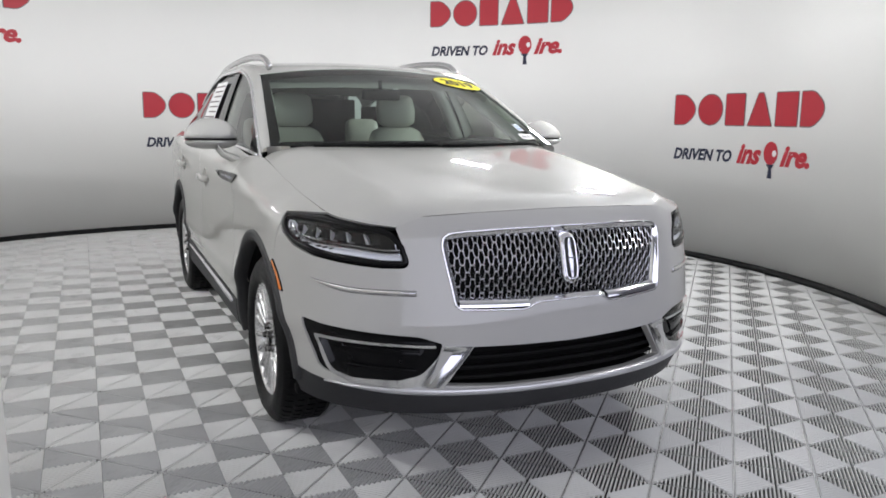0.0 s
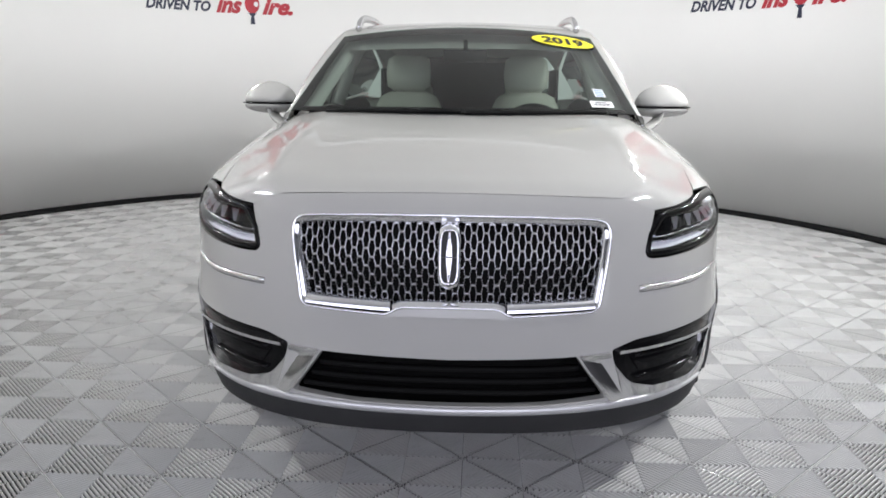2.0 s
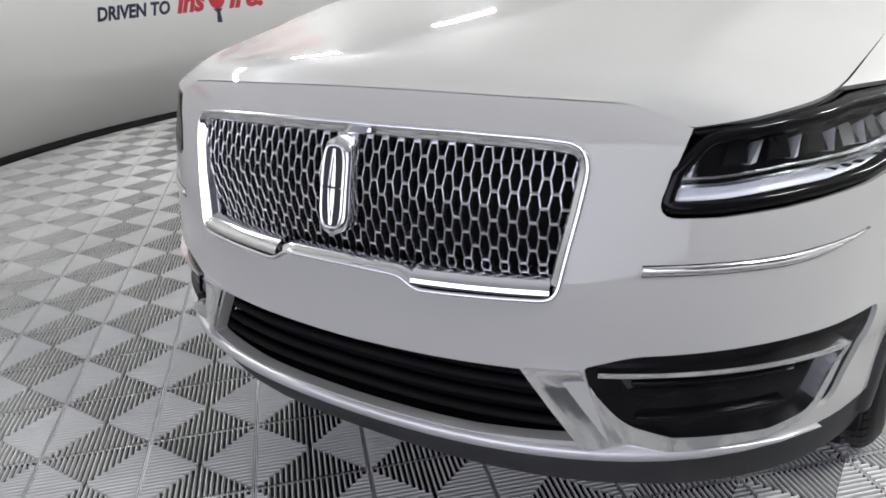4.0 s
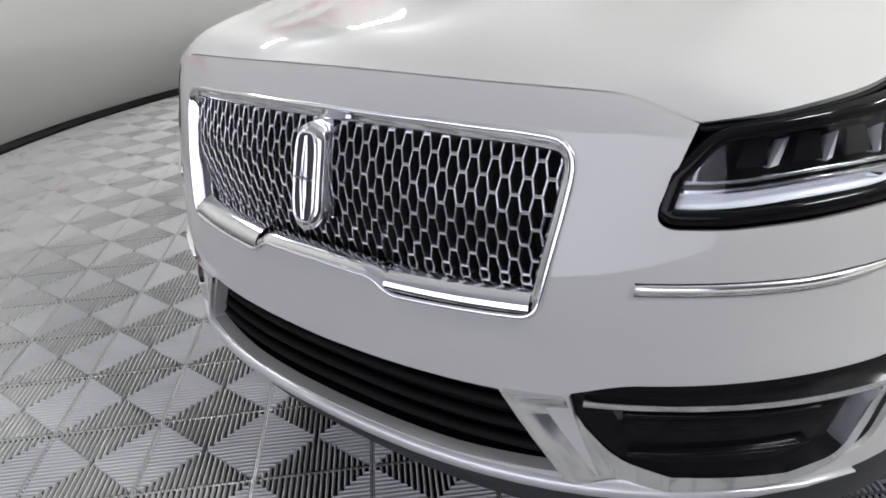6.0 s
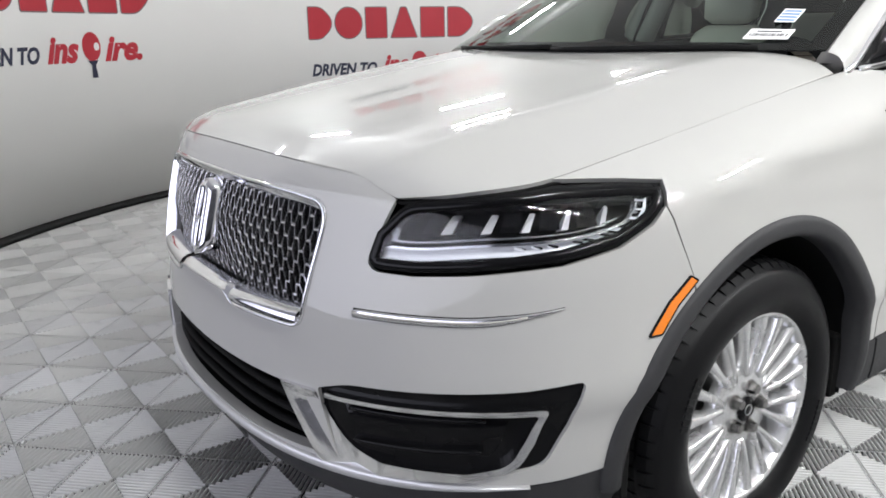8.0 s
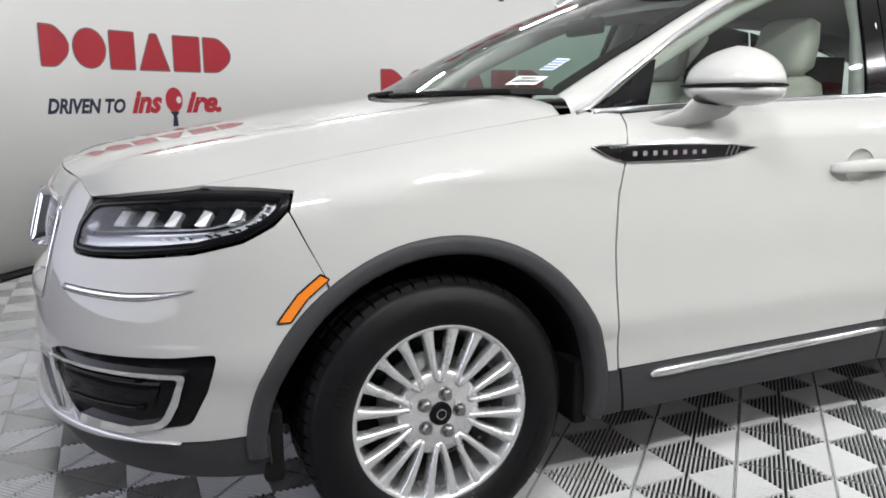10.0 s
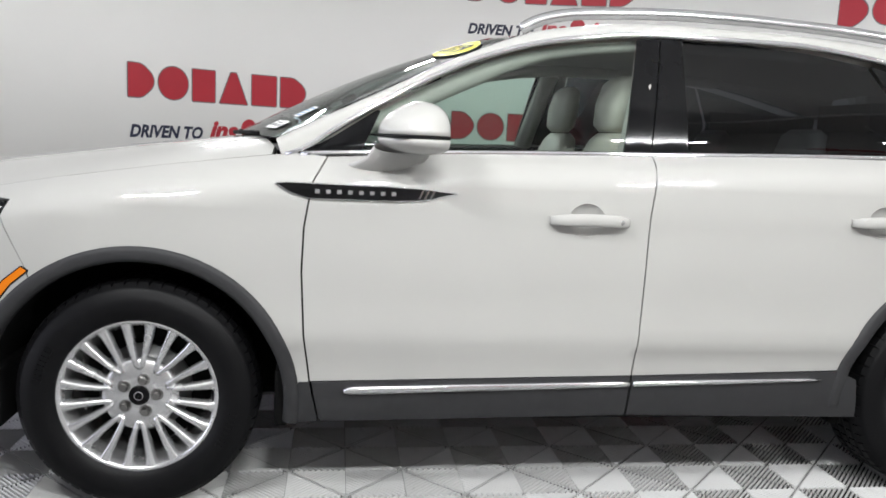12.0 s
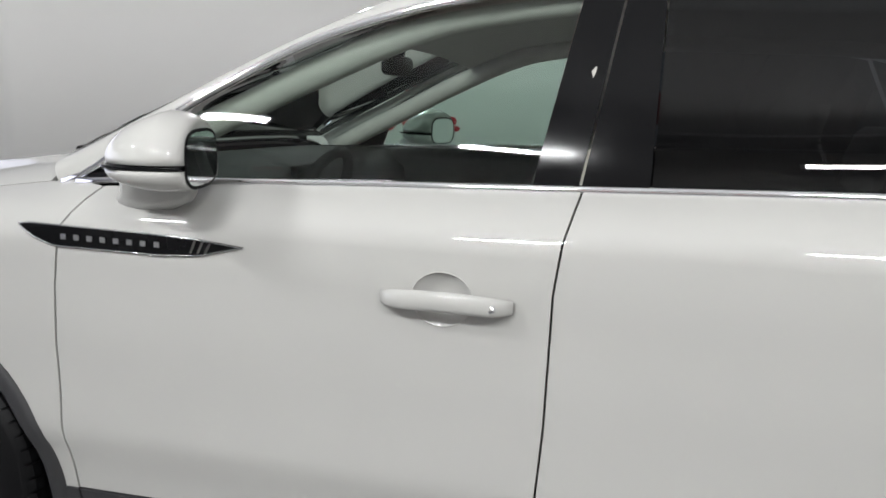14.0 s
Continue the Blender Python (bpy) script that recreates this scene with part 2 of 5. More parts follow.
def shell(name, f, outline, material, parent, holes=(), off=0.0, lip=0.012, hole_lip=None, res=0.05, side=1, label="", gap=0.0, dome=0.0):
    """A panel cut from the surface f(u, v) along an outline, with turned-in edges. side -1 mirrors it to the other flank."""
    outline = inset(outline, gap) if gap else outline
    loops = [list(outline), *[list(h) for h in holes]]
    pts, edges = [], []
    for lp in loops:
        k = len(pts)
        pts += [Vector(p) for p in lp]
        edges += [(k + i, k + (i + 1) % len(lp)) for i in range(len(lp))]
    us, vs = [p[0] for p in outline], [p[1] for p in outline]
    nu, nv = int((max(us) - min(us)) / res) + 1, int((max(vs) - min(vs)) / res) + 1
    rim = [p.copy() for p in pts]
    for i in range(1, nu):
        for j in range(1, nv):
            p = (min(us) + (max(us) - min(us)) * (i + 0.5 * (j % 2)) / nu, min(vs) + (max(vs) - min(vs)) * j / nv)
            if inside(p, outline) and not any(inside(p, h) for h in holes) and min((r.x - p[0]) ** 2 + (r.y - p[1]) ** 2 for r in rim) > (0.35 * res) ** 2:
                pts.append(Vector(p))
    v2, _, f2, *_ = delaunay_2d_cdt(pts, edges, [], 0, 1e-7)
    tri = []
    for t in f2:
        c = sum((v2[i] for i in t), Vector((0, 0))) / len(t)
        if inside(c, outline) and not any(inside(c, h) for h in holes):
            tri.append(tuple(t))
    flip = Matrix.Diagonal((side, 1, 1))
    N = [normal_at(f, p.x, p.y) for p in v2]
    P = [Vector(f(p.x, p.y)) + n * off for p, n in zip(v2, N)]
    verts, norms, faces = [flip @ p for p in P], [flip @ n for n in N], []
    for a, b, c in tri:
        g = (P[b] - P[a]).cross(P[c] - P[a])
        faces.append((a, b, c) if (g.dot(N[a]) > 0) == (side > 0) else (a, c, b))
    main = len(faces)
    count = {}
    for t in faces:
        for i in range(3):
            e = (t[i], t[(i + 1) % 3])
            count[frozenset(e)] = None if frozenset(e) in count else e
    hole_set = {(round(p[0], 5), round(p[1], 5)) for h in holes for p in h}
    if lip:
        made = {}

        def low(i):
            if i not in made:
                deep = (hole_lip or lip) if (round(v2[i].x, 5), round(v2[i].y, 5)) in hole_set else lip
                verts.append(verts[i].copy())
                verts.append(verts[i] - norms[i] * deep)
                norms.extend([norms[i], norms[i]])
                made[i] = len(verts) - 2
            return made[i]

        for e in count.values():
            if e:
                a, b = low(e[0]), low(e[1])
                faces.append((b, a, a + 1, b + 1))
    me = bpy.data.meshes.new(name)
    me.from_pydata([tuple(v) for v in verts], [], faces)
    for p in me.polygons:
        p.use_smooth = p.index < main
    me.materials.append(material)
    cust = []
    for p in me.polygons:
        for li in p.loop_indices:
            cust.append(tuple(norms[me.loops[li].vertex_index]) if p.index < main else (0.0, 0.0, 0.0))
    me.normals_split_custom_set(cust)
    ob = new(name, me)
    ob.parent = parent
    if label:
        ob["label"] = label
    return ob


def strip_on(name, f, line, width, height, material, parent, side=1, label="", taper=False, sink=0.004, point=False, shape=None):
    """A raised moulding along a line of (u, v) on the surface f."""
    bm = bmesh.new()
    rows = []
    n = len(line)
    for i, p in enumerate(line):
        a, b = line[max(i - 1, 0)], line[min(i + 1, n - 1)]
        d = Vector((b[0] - a[0], b[1] - a[1])).normalized()
        o = Vector((-d.y, d.x))
        k = width / 2
        if taper:
            k *= min(1.0, 0.15 + min(i, n - 1 - i) / max(1, n * 0.12))
        if point:
            k *= min(1.0, 0.08 + (n - 1 - i) / (n * 0.3))
        if shape:
            k *= shape(i / (n - 1))
        row = []
        for s, h in ((-1, -sink), (-0.92, height * 0.6), (-0.6, height), (0, height * 1.08), (0.6, height), (0.92, height * 0.6), (1, -sink)):
            u, v = p[0] + o.x * k * s, p[1] + o.y * k * s
            q = Vector(f(u, v)) + normal_at(f, u, v) * h
            row.append((q.x * side, q.y, q.z))
        rows.append(row)
    vs = rows_mesh(bm, rows)
    cap(bm, vs[0])
    cap(bm, vs[-1])
    return part(name, bm, material, parent, label)


# low and high signs all round: angle of the left end on the round wall, foot of the large letters
SIGNS = [(10.8, 1.32), (50.9, 2.46), (95.7, 1.33), (133.0, 2.46), (182.5, 1.24), (181.0, 2.72), (226.0, 1.47)]
TILE_PARITY, TILE_TURN = 1, 0


# ---- the round room ----
def wall_point(angle, z, inward=0.0):
    a = radians(angle)
    r = ROOM_R - inward
    return (ROOM_X + r * math.cos(a), ROOM_Y + r * math.sin(a), z)


bm = bmesh.new()
N = 160
ARC_A, ARC_B = -42.0, 254.0
ANGLES = [ARC_A + (ARC_B - ARC_A) * i / N for i in range(N + 1)]
rows = [[wall_point(a, z, d) for a in ANGLES] for z, d in ((0.0, 0), (ROOM_H, 0), (ROOM_H, -0.12), (0.0, -0.12))]
vs = rows_mesh(bm, rows, close_u=True)
cap(bm, [r[0] for r in vs])
cap(bm, [r[-1] for r in vs])
tagged(part("wall_round", bm, WALL), "smooth white vinyl wall curving all round the showroom", "wall", kind="structure")
bm = bmesh.new()
rows = [[wall_point(a, z, d) for a in ANGLES] for z, d in ((0.0, 0.002), (0.0, 0.05), (0.022, 0.046), (0.045, 0.014), (0.048, 0.002))]
rows_mesh(bm, rows)
tagged(part("baseboard", bm, RUBBER), "black rubber cove strip along the foot of the wall", "baseboard", kind="structure")
bm = bmesh.new()
box(bm, -6.5, 6.0, -6.0, 7.5, ROOM_H + 0.004, ROOM_H + 0.10)
tagged(part("ceiling", bm, CEILING, smooth=False), "plain pale painted ceiling over the showroom", "ceiling", kind="structure")

# outer walls out of view, added to enclose the hall
for nm, b in (("wall_front", (-6.5, -6.32, -6.1, -6.0)), ("wall_front", (5.82, 6.0, -6.1, -6.0)), ("wall_rear", (-6.5, 6.0, 7.5, 7.6)), ("wall_side", (-6.6, -6.5, -6.0, 7.5)), ("wall_side", (6.0, 6.1, -6.0, 7.5))):
    bm = bmesh.new()
    box(bm, *b, 0.0, ROOM_H)
    tagged(part(nm, bm, HALL, smooth=False), "plain grey outer wall added to close the unseen hall", "wall", kind="structure")

bm = bmesh.new()
box(bm, -6.32, 5.82, -6.1, -6.0, 3.18, ROOM_H)
tagged(part("wall_front", bm, HALL, smooth=False), "plain grey lintel added over the unseen open front", "wall", kind="structure")
# rim drawn round the added fill light; no such fitting is known
bm = bmesh.new()
rows_mesh(bm, [[(ROOM_X + r * math.cos(a), ROOM_Y - 0.3 + r * math.sin(a), z) for a in np.linspace(0, math.tau, 64, endpoint=False)] for r, z in ((4.10, ROOM_H), (4.10, ROOM_H - 0.04), (4.16, ROOM_H - 0.04), (4.16, ROOM_H))], close_v=True)
tagged(part("fill_light_rim", bm, PAPER, smooth=False), "white round rim added around the ceiling's fill light", "ceiling light")
for angle, share in LAMP_SPOTS:
    near = abs(angle) < 60
    drop = 0.50 if near else 0.22
    m = flood_light(angle, 4.2 if near else 3.95, LAMP_POWER * share, drop)
    bm = bmesh.new()
    for x0, x1, y0, y1 in ((-0.39, 0.39, 0.034, 0.048), (-0.39, 0.39, -0.048, -0.034), (-0.39, -0.365, -0.034, 0.034), (0.365, 0.39, -0.034, 0.034)):
        box(bm, x0, x1, y0, y1, -0.02, 0.08)
    box(bm, -0.365, 0.365, -0.034, 0.034, 0.004, 0.06)
    for x in (-0.25, 0.25):
        tube(bm, [(x, 0.0, 0.05), (x, (drop - 0.02) * math.sin(radians(65)), 0.05 + drop * math.cos(radians(65)))], 0.012, 6)
    ob = tagged(part("ceiling_light", bm, PAPER, smooth=False), "slim white strip light hung under the ceiling, switched on", "ceiling light", "ceiling lights")
    ob.matrix_world = m

# ---- wall signs ----
ARC = ROOM_R - 0.004


def text_mesh(body, size, shear=0.0, bold=0.0):
    cu = bpy.data.curves.new("text", "FONT")
    cu.body, cu.size, cu.shear, cu.extrude, cu.resolution_u = body, size, shear, 0.0, 3
    cu.offset = bold
    ob = new("text", cu)
    dg = bpy.context.evaluated_depsgraph_get()
    me = bpy.data.meshes.new_from_object(ob.evaluated_get(dg))
    bpy.data.objects.remove(ob)
    pts = [(v.co.x, v.co.y) for v in me.vertices]
    faces = [tuple(p.vertices) for p in me.polygons]
    bpy.data.meshes.remove(me)
    return pts, faces


def on_wall(name, pts, faces, angle, z, material, parent, lift=0.003):
    """Flat artwork in metres (x to the viewer's right) laid onto the curved wall."""
    me = bpy.data.meshes.new(name)
    me.from_pydata([wall_point(angle - math.degrees(x / ARC), z + y, lift) for x, y in pts], [], faces)
    me.materials.append(material)
    ob = new(name, me)
    ob.parent = parent
    return ob


def fit_width(pts, width):
    x0, x1 = min(p[0] for p in pts), max(p[0] for p in pts)
    return [((x - x0) * width / (x1 - x0), y) for x, y in pts]


def flat_poly(outline):
    v, _, f, *_ = delaunay_2d_cdt([Vector(p) for p in outline], [(i, (i + 1) % len(outline)) for i in range(len(outline))], [], 1, 1e-7)
    return [tuple(p) for p in v], [tuple(t) for t in f]


def wall_sign(angle, z):
    """A sign 1.8 m wide whose left end is at the given angle: six red blocks over a slogan."""
    sign = empty("wall_sign", label="red and navy lettering sign stuck on the white wall", category="sign", group="wall signs")
    sign.location = (0, 0, 0)
    H = 0.31
    slab = lambda w: [(0, 0, 0.02), (w, 0, 0.02), (w, H, 0.02), (0, H, 0.02)]
    bulge = lambda w: [(0, 0, 0.02), (0.55 * w, 0, 0.05), (w, 0.10, 0.12), (w, H - 0.10, 0.12), (0.55 * w, H, 0.05), (0, H, 0.02)]
    shapes = [bulge(0.265), [(0.155 + 0.155 * math.cos(t), H / 2 + 0.5 * H * math.sin(t)) for t in np.linspace(0, math.tau, 28, endpoint=False)],
              slab(0.245), [(0, 0, 0.02), (0.31, 0, 0.02), (0.19, H, 0.02), (0.12, H, 0.02)], slab(0.275), bulge(0.285)]
    x = 0.0
    for pts in shapes:
        o = rounded([(p[0] + x, *p[1:]) for p in pts], 0.06)
        on_wall("letter_border", *flat_poly(o), angle, z, SIGN_GREY, sign, 0.003)
        on_wall("letter_block", *flat_poly(inset(o, 0.010)), angle, z, RED, sign, 0.005)
        x += max(p[0] for p in pts) + 0.025
    pts, faces = text_mesh("DRIVEN TO", 0.15, 0.25, 0.006)
    on_wall("slogan_text", fit_width(pts, 0.72), faces, angle - math.degrees(0.02 / ARC), z - 0.335, NAVY, sign)
    pts, faces = text_mesh("ins", 0.25, 0.35, 0.011)
    on_wall("slogan_text", fit_width(pts, 0.30), faces, angle - math.degrees(0.80 / ARC), z - 0.335, RED, sign)
    pts, faces = text_mesh("ire.", 0.25, 0.35, 0.011)
    on_wall("slogan_text", fit_width(pts, 0.36), faces, angle - math.degrees(1.33 / ARC), z - 0.335, RED, sign)
    o = [(1.215 + 0.085 * math.cos(k * math.tau / 24), -0.235 + 0.105 * math.sin(k * math.tau / 24)) for k in range(24)]
    on_wall("paddle_blade", *flat_poly(o), angle, z, RED, sign, 0.004)
    o = [(1.165, -0.335), (1.265, -0.335), (1.235, -0.37), (1.245, -0.46), (1.19, -0.46), (1.20, -0.37)]
    on_wall("paddle_handle", *flat_poly(o), angle, z, NAVY, sign, 0.004)
    o = [(1.26 + 0.026 * math.cos(k * math.tau / 12), -0.235 + 0.03 * math.sin(k * math.tau / 12)) for k in range(12)]
    on_wall("ball", *flat_poly(o), angle, z, PAPER, sign, 0.006)
    return sign


for angle, z in SIGNS:
    wall_sign(angle, z)


# ---- the car's surfaces ----
car = empty("car", label="pearl white luxury crossover parked on chequered showroom tiles", category="car")
NOSE_END, TAIL_START, TAIL_END = -0.17, 3.33, 3.91
nose_y = pchip([0.20, 0.27, 0.33, 0.38, 0.44, 0.56, 0.68, 0.78, 0.90, 0.97, 1.03, 1.07], [-0.90, -0.975, -1.012, -1.03, -1.030, -1.026, -1.018, -1.002, -0.972, -0.950, -0.915, -0.87])
half_width = pchip([0.18, 0.26, 0.34, 0.42, 0.48, 0.535, 0.57, 0.60, 0.66, 0.74, 0.84, 0.96, 1.03, 1.05, 1.30], [0.893, 0.938, 0.961, 0.971, 0.974, 0.981, 0.991, 0.993, 0.987, 0.982, 0.981, 0.979, 0.982, 0.981, 0.979])
top_line = pchip([-1.2, -0.6, -0.25, 0.1, 0.36, 0.5, 1.0, 1.7, 2.5, 3.3, 3.9], [1.00, 1.012, 1.072, 1.128, 1.160, 1.178, 1.203, 1.226, 1.250, 1.262, 1.25])
POW = 0.8
_th = np.linspace(0, math.pi / 2, 800)
_px, _py = 0.988 * np.sin(_th) ** POW, -1.02 + 0.85 * (1 - np.cos(_th) ** POW)
_arc = np.r_[0, np.cumsum(np.hypot(np.diff(_px), np.diff(_py)))]
A_SIDE = float(_arc[-1])
A_TAIL = A_SIDE + TAIL_START - NOSE_END


def ax(x):
    """The girth of the body at which its front is x from the middle."""
    return float(np.interp(x, _px, _arc))


def ay(y):
    """The girth of the body at which its flank is at y."""
    return A_SIDE + y - NOSE_END if y > NOSE_END else float(np.interp(y, _py, _arc))


def at(y, z):
    """The girth at which the skin at height z stands at y."""
    if y > NOSE_END:
        return A_SIDE + y - NOSE_END
    n = nose_y(z)
    c = max(0.0, 1 - (y - n) / (NOSE_END - n)) ** (1 / POW)
    return float(np.interp(math.acos(min(1.0, c)), _th, _arc))


def flank(y, z):
    t = max(0.0, (z - (top_line(y) - 0.12)) / 0.12)
    return half_width(z) - 0.128 * min(t, 1.3) ** 2.2 - 0.012 * max(0.0, (y - 2.0) / 1.3) ** 2


def body(a, z):
    """The outer skin below the windows, by girth from the nose and height."""
    s = -1 if a < 0 else 1
    a = abs(a)
    if a <= A_SIDE:
        th = float(np.interp(a, _arc, _th))
        n = nose_y(z)
        y = n + (NOSE_END - n) * (1 - math.cos(th) ** POW)
        w = half_width(z) + (flank(max(y, -0.62), z) - half_width(z)) * math.sin(th) ** 4
        return (s * w * math.sin(th) ** POW, y, z)
    if a <= A_TAIL:
        y = NOSE_END + a - A_SIDE
        return (s * flank(y, z), y, z)
    th = min((a - A_TAIL) / 1.15, 1.0) * math.pi / 2
    return (s * flank(TAIL_START, z) * math.cos(th) ** POW, TAIL_START + (TAIL_END - TAIL_START) * math.sin(th) ** POW, z)


HV = [0, 0.15, 0.3, 0.55, 0.8, 1.0]
hood_cy, hood_cz = pchip(HV, [-0.915, -0.83, -0.68, -0.35, 0.02, 0.275]), pchip(HV, [1.033, 1.068, 1.097, 1.147, 1.198, 1.232])
hood_ex, hood_ey, hood_ez = pchip([0, 0.08, 0.15, 0.22, 0.30, 0.42, 0.55, 0.70, 0.80, 0.90, 1.0], [0.630, 0.716, 0.762, 0.792, 0.8145, 0.836, 0.855, 0.8575, 0.8555, 0.849, 0.843]), pchip(HV, [-0.836, -0.722, -0.605, -0.25, 0.12, 0.43]), pchip(HV, [0.977, 0.996, 1.008, 1.072, 1.130, 1.172])


hood_lead = pchip([0, 0.25, 0.45, 0.6, 0.72, 0.8, 0.85, 0.9, 0.95, 1.0], [-0.001, -0.0015, -0.0025, -0.001, 0.0015, 0.004, 0.006, 0.0055, 0.0052, 0.0065])


def hood(u, v):
    k = abs(u)
    x = u * hood_ex(v)
    y = hood_cy(v) + (hood_ey(v) - hood_cy(v)) * k ** 2.4 + hood_lead(min(k, 1.0)) * math.exp(-max(0.0, v) / 0.10)
    # a broad middle, then a crease where the sides fall away
    kc = 0.86 - 0.13 * min(1.0, max(0.0, 3.0 * v))
    bend = lambda q: 0.5 * (q - kc + math.sqrt((q - kc) ** 2 + 0.0012))
    g = 0.40 * k * k + 0.60 * (bend(k) - bend(0)) / (bend(1) - bend(0))
    m = min(1.0, max(0.0, v)) ** 3
    ridge = 0.007 * math.exp(-(((k - kc) / 0.07) ** 2)) * min(1, 4 * max(0.0, v)) * min(1, 3 * max(0.0, 1.05 - v))
    z = hood_cz(v) + (hood_ez(v) - hood_cz(v)) * ((1 - m) * g + m * k ** 8.7) + ridge
    return (x, y, z)


# edge of the windshield and roof, and the bright line over the side windows
GY = [0.417, 0.62, 0.75, 0.90, 1.05, 1.20, 1.35, 1.80, 2.40, 3.00, 3.40]
glass_x, glass_z = pchip(GY, [0.812, 0.774, 0.754, 0.728, 0.706, 0.686, 0.674, 0.66, 0.655, 0.635, 0.60]), pchip(GY, [1.224, 1.328, 1.391, 1.467, 1.538, 1.605, 1.652, 1.698, 1.690, 1.640, 1.575])
CY = [0.44, 0.50, 0.613, 0.867, 1.119, 1.397, 1.768, 2.245, 2.60, 3.10, 3.45]
line_x, line_z = pchip(CY, [0.85, 0.842, 0.828, 0.79, 0.752, 0.725, 0.708, 0.705, 0.71, 0.715, 0.72]), pchip(CY, [1.165, 1.186, 1.262, 1.416, 1.536, 1.610, 1.650, 1.650, 1.615, 1.51, 1.40])


def pillar(u, v):
    """The skin between windshield or roof edge (u = 0) and the side windows' line (u = 1), by y of the line."""
    g = 0.417 + (v - 0.44) * (3.40 - 0.417) / (3.45 - 0.44)
    p, q = Vector((glass_x(g), g, glass_z(g))), Vector((line_x(v), v, line_z(v)))
    r = p.lerp(q, u)
    k = 0.018 * 4 * u * (1 - u)
    return (r.x + 0.8 * k, r.y - 0.25 * k, r.z + 0.6 * k)


def side_glass(y, z):
    z0, z1, x1 = top_line(y) + 0.006, line_z(y), line_x(y)
    t = max(0.0, (z - z0) / max(0.02, z1 - z0))
    return (0.865 + (x1 - 0.865) * min(t, 1.2) ** 1.2, y, z)


def windshield(x, v):
    """v from 0 at the cowl to 1 at the roof."""
    y0, z0, y1, z1 = 0.20 + 0.217 * (x / 0.812) ** 2, 1.228 - 0.004 * (x / 0.812) ** 4, 1.18 + 0.02 * (x / 0.812) ** 2, 1.656 - 0.051 * (x / 0.812) ** 2
    k = 4 * v * (1 - v) * (0.006 + 0.024 * max(0.0, 1 - (x / 0.812) ** 2))
    return (x * (1 - 0.155 * v), y0 + (y1 - y0) * v - 0.45 * k, z0 + (z1 - z0) * v + 0.85 * k)


def roof(x, y):
    e, h = glass_x(y), glass_z(y)
    return (x, y, h + 0.030 * (1 - (x / e) ** 2))


# ---- panels ----
BOTH = (1, -1)
ARCH_Z, ARCH_R, WHEEL_BASE = 0.36, 0.513, 2.925


def arch(y0, r, start, end, n=24):
    """Points of a wheel arch, as girth and height, from one angle to another (degrees, 0 to the rear)."""
    return [(ay(y0 + r * math.cos(radians(start + (end - start) * i / n))), ARCH_Z + r * math.sin(radians(start + (end - start) * i / n))) for i in range(n + 1)]


def dish_outline(y_mid, z_mid):
    return [(ay(y_mid - 0.01) + 0.066 * math.cos(t), z_mid + 0.002 + 0.058 * math.sin(t)) for t in np.linspace(0, math.tau, 32, endpoint=False)]


DISH_F, DISH_R = dish_outline(1.458, 0.998), dish_outline(2.545, 1.022)

# front bumper skin
lamp_low = [(ax(0.598), 0.834, 0.05), (ax(0.70), 0.832), (ax(0.79), 0.839), (ay(-0.63), 0.856), (ay(-0.52), 0.883), (ay(-0.448), 0.922), (ay(-0.416), 0.955)]
half = [(ax(hood(k, 0.010)[0] * (1 + 0.0165 * k)), hood(k, 0.010)[2] - 0.0015) for k in (0.25, 0.45, 0.6, 0.72, 0.8, 0.85, 0.89, 0.93, 0.965, 0.995)] + lamp_low
half += [(ay(-0.325), 0.80)] + arch(0, ARCH_R, 128, 173, 10) + [(ay(-0.505), 0.405), (ay(-0.60), 0.392), (ax(0.86), 0.384), (ax(0.70), 0.378), (ax(0.4), 0.368), (ax(0.15), 0.364)]
outline = [(0, 1.0338)] + half + [(0, 0.363)] + [(-p[0], *p[1:]) for p in reversed(half)]
outline = rounded(outline, 0.03)
grille_half = [(ax(0.25), 0.969), (ax(0.40), 0.963), (ax(0.500), 0.954, 0.06), (ax(0.484), 0.84), (ax(0.457), 0.688, 0.03), (ax(0.30), 0.682), (ax(0.187), 0.677, 0.02), (ax(0.15), 0.701, 0.02)]
GRILLE = rounded([(0, 0.971)] + grille_half + [(0, 0.702)] + [(-p[0], *p[1:]) for p in reversed(grille_half)], 0.02)
intake_half = [(ax(0.395), 0.548), (ax(0.505), 0.405, 0.01), (ax(0.30), 0.394)]
INTAKE = rounded([(0, 0.54)] + intake_half + [(0, 0.391)] + [(-p[0], *p[1:]) for p in reversed(intake_half)], 0.03)
FOG = rounded([(ax(0.505), 0.562, 0.01), (ax(0.58), 0.588, 0.03), (ax(0.74), 0.598), (ay(-0.68), 0.608), (ay(-0.572), 0.620, 0.02), (ay(-0.595), 0.52), (ay(-0.635), 0.43, 0.03), (ax(0.80), 0.402), (ax(0.66), 0.394), (ax(0.565), 0.392, 0.01)], 0.02)
FOG_L = [(-a, z) for a, z in FOG]
shell("front_bumper", body, outline, PAINT, car, holes=(GRILLE, INTAKE, FOG, FOG_L), hole_lip=0.03, res=0.045, label="pearl white front bumper")

back = rounded([(-ax(0.56), 1.0), (ax(0.56), 1.0), (ax(0.6), 0.65), (ax(0.89), 0.65), (ax(0.89), 0.36), (-ax(0.89), 0.36), (-ax(0.89), 0.65), (-ax(0.6), 0.65)], 0.05)
shell("bumper_backing", body, back, DARK, car, off=-0.10, lip=0, res=0.08)

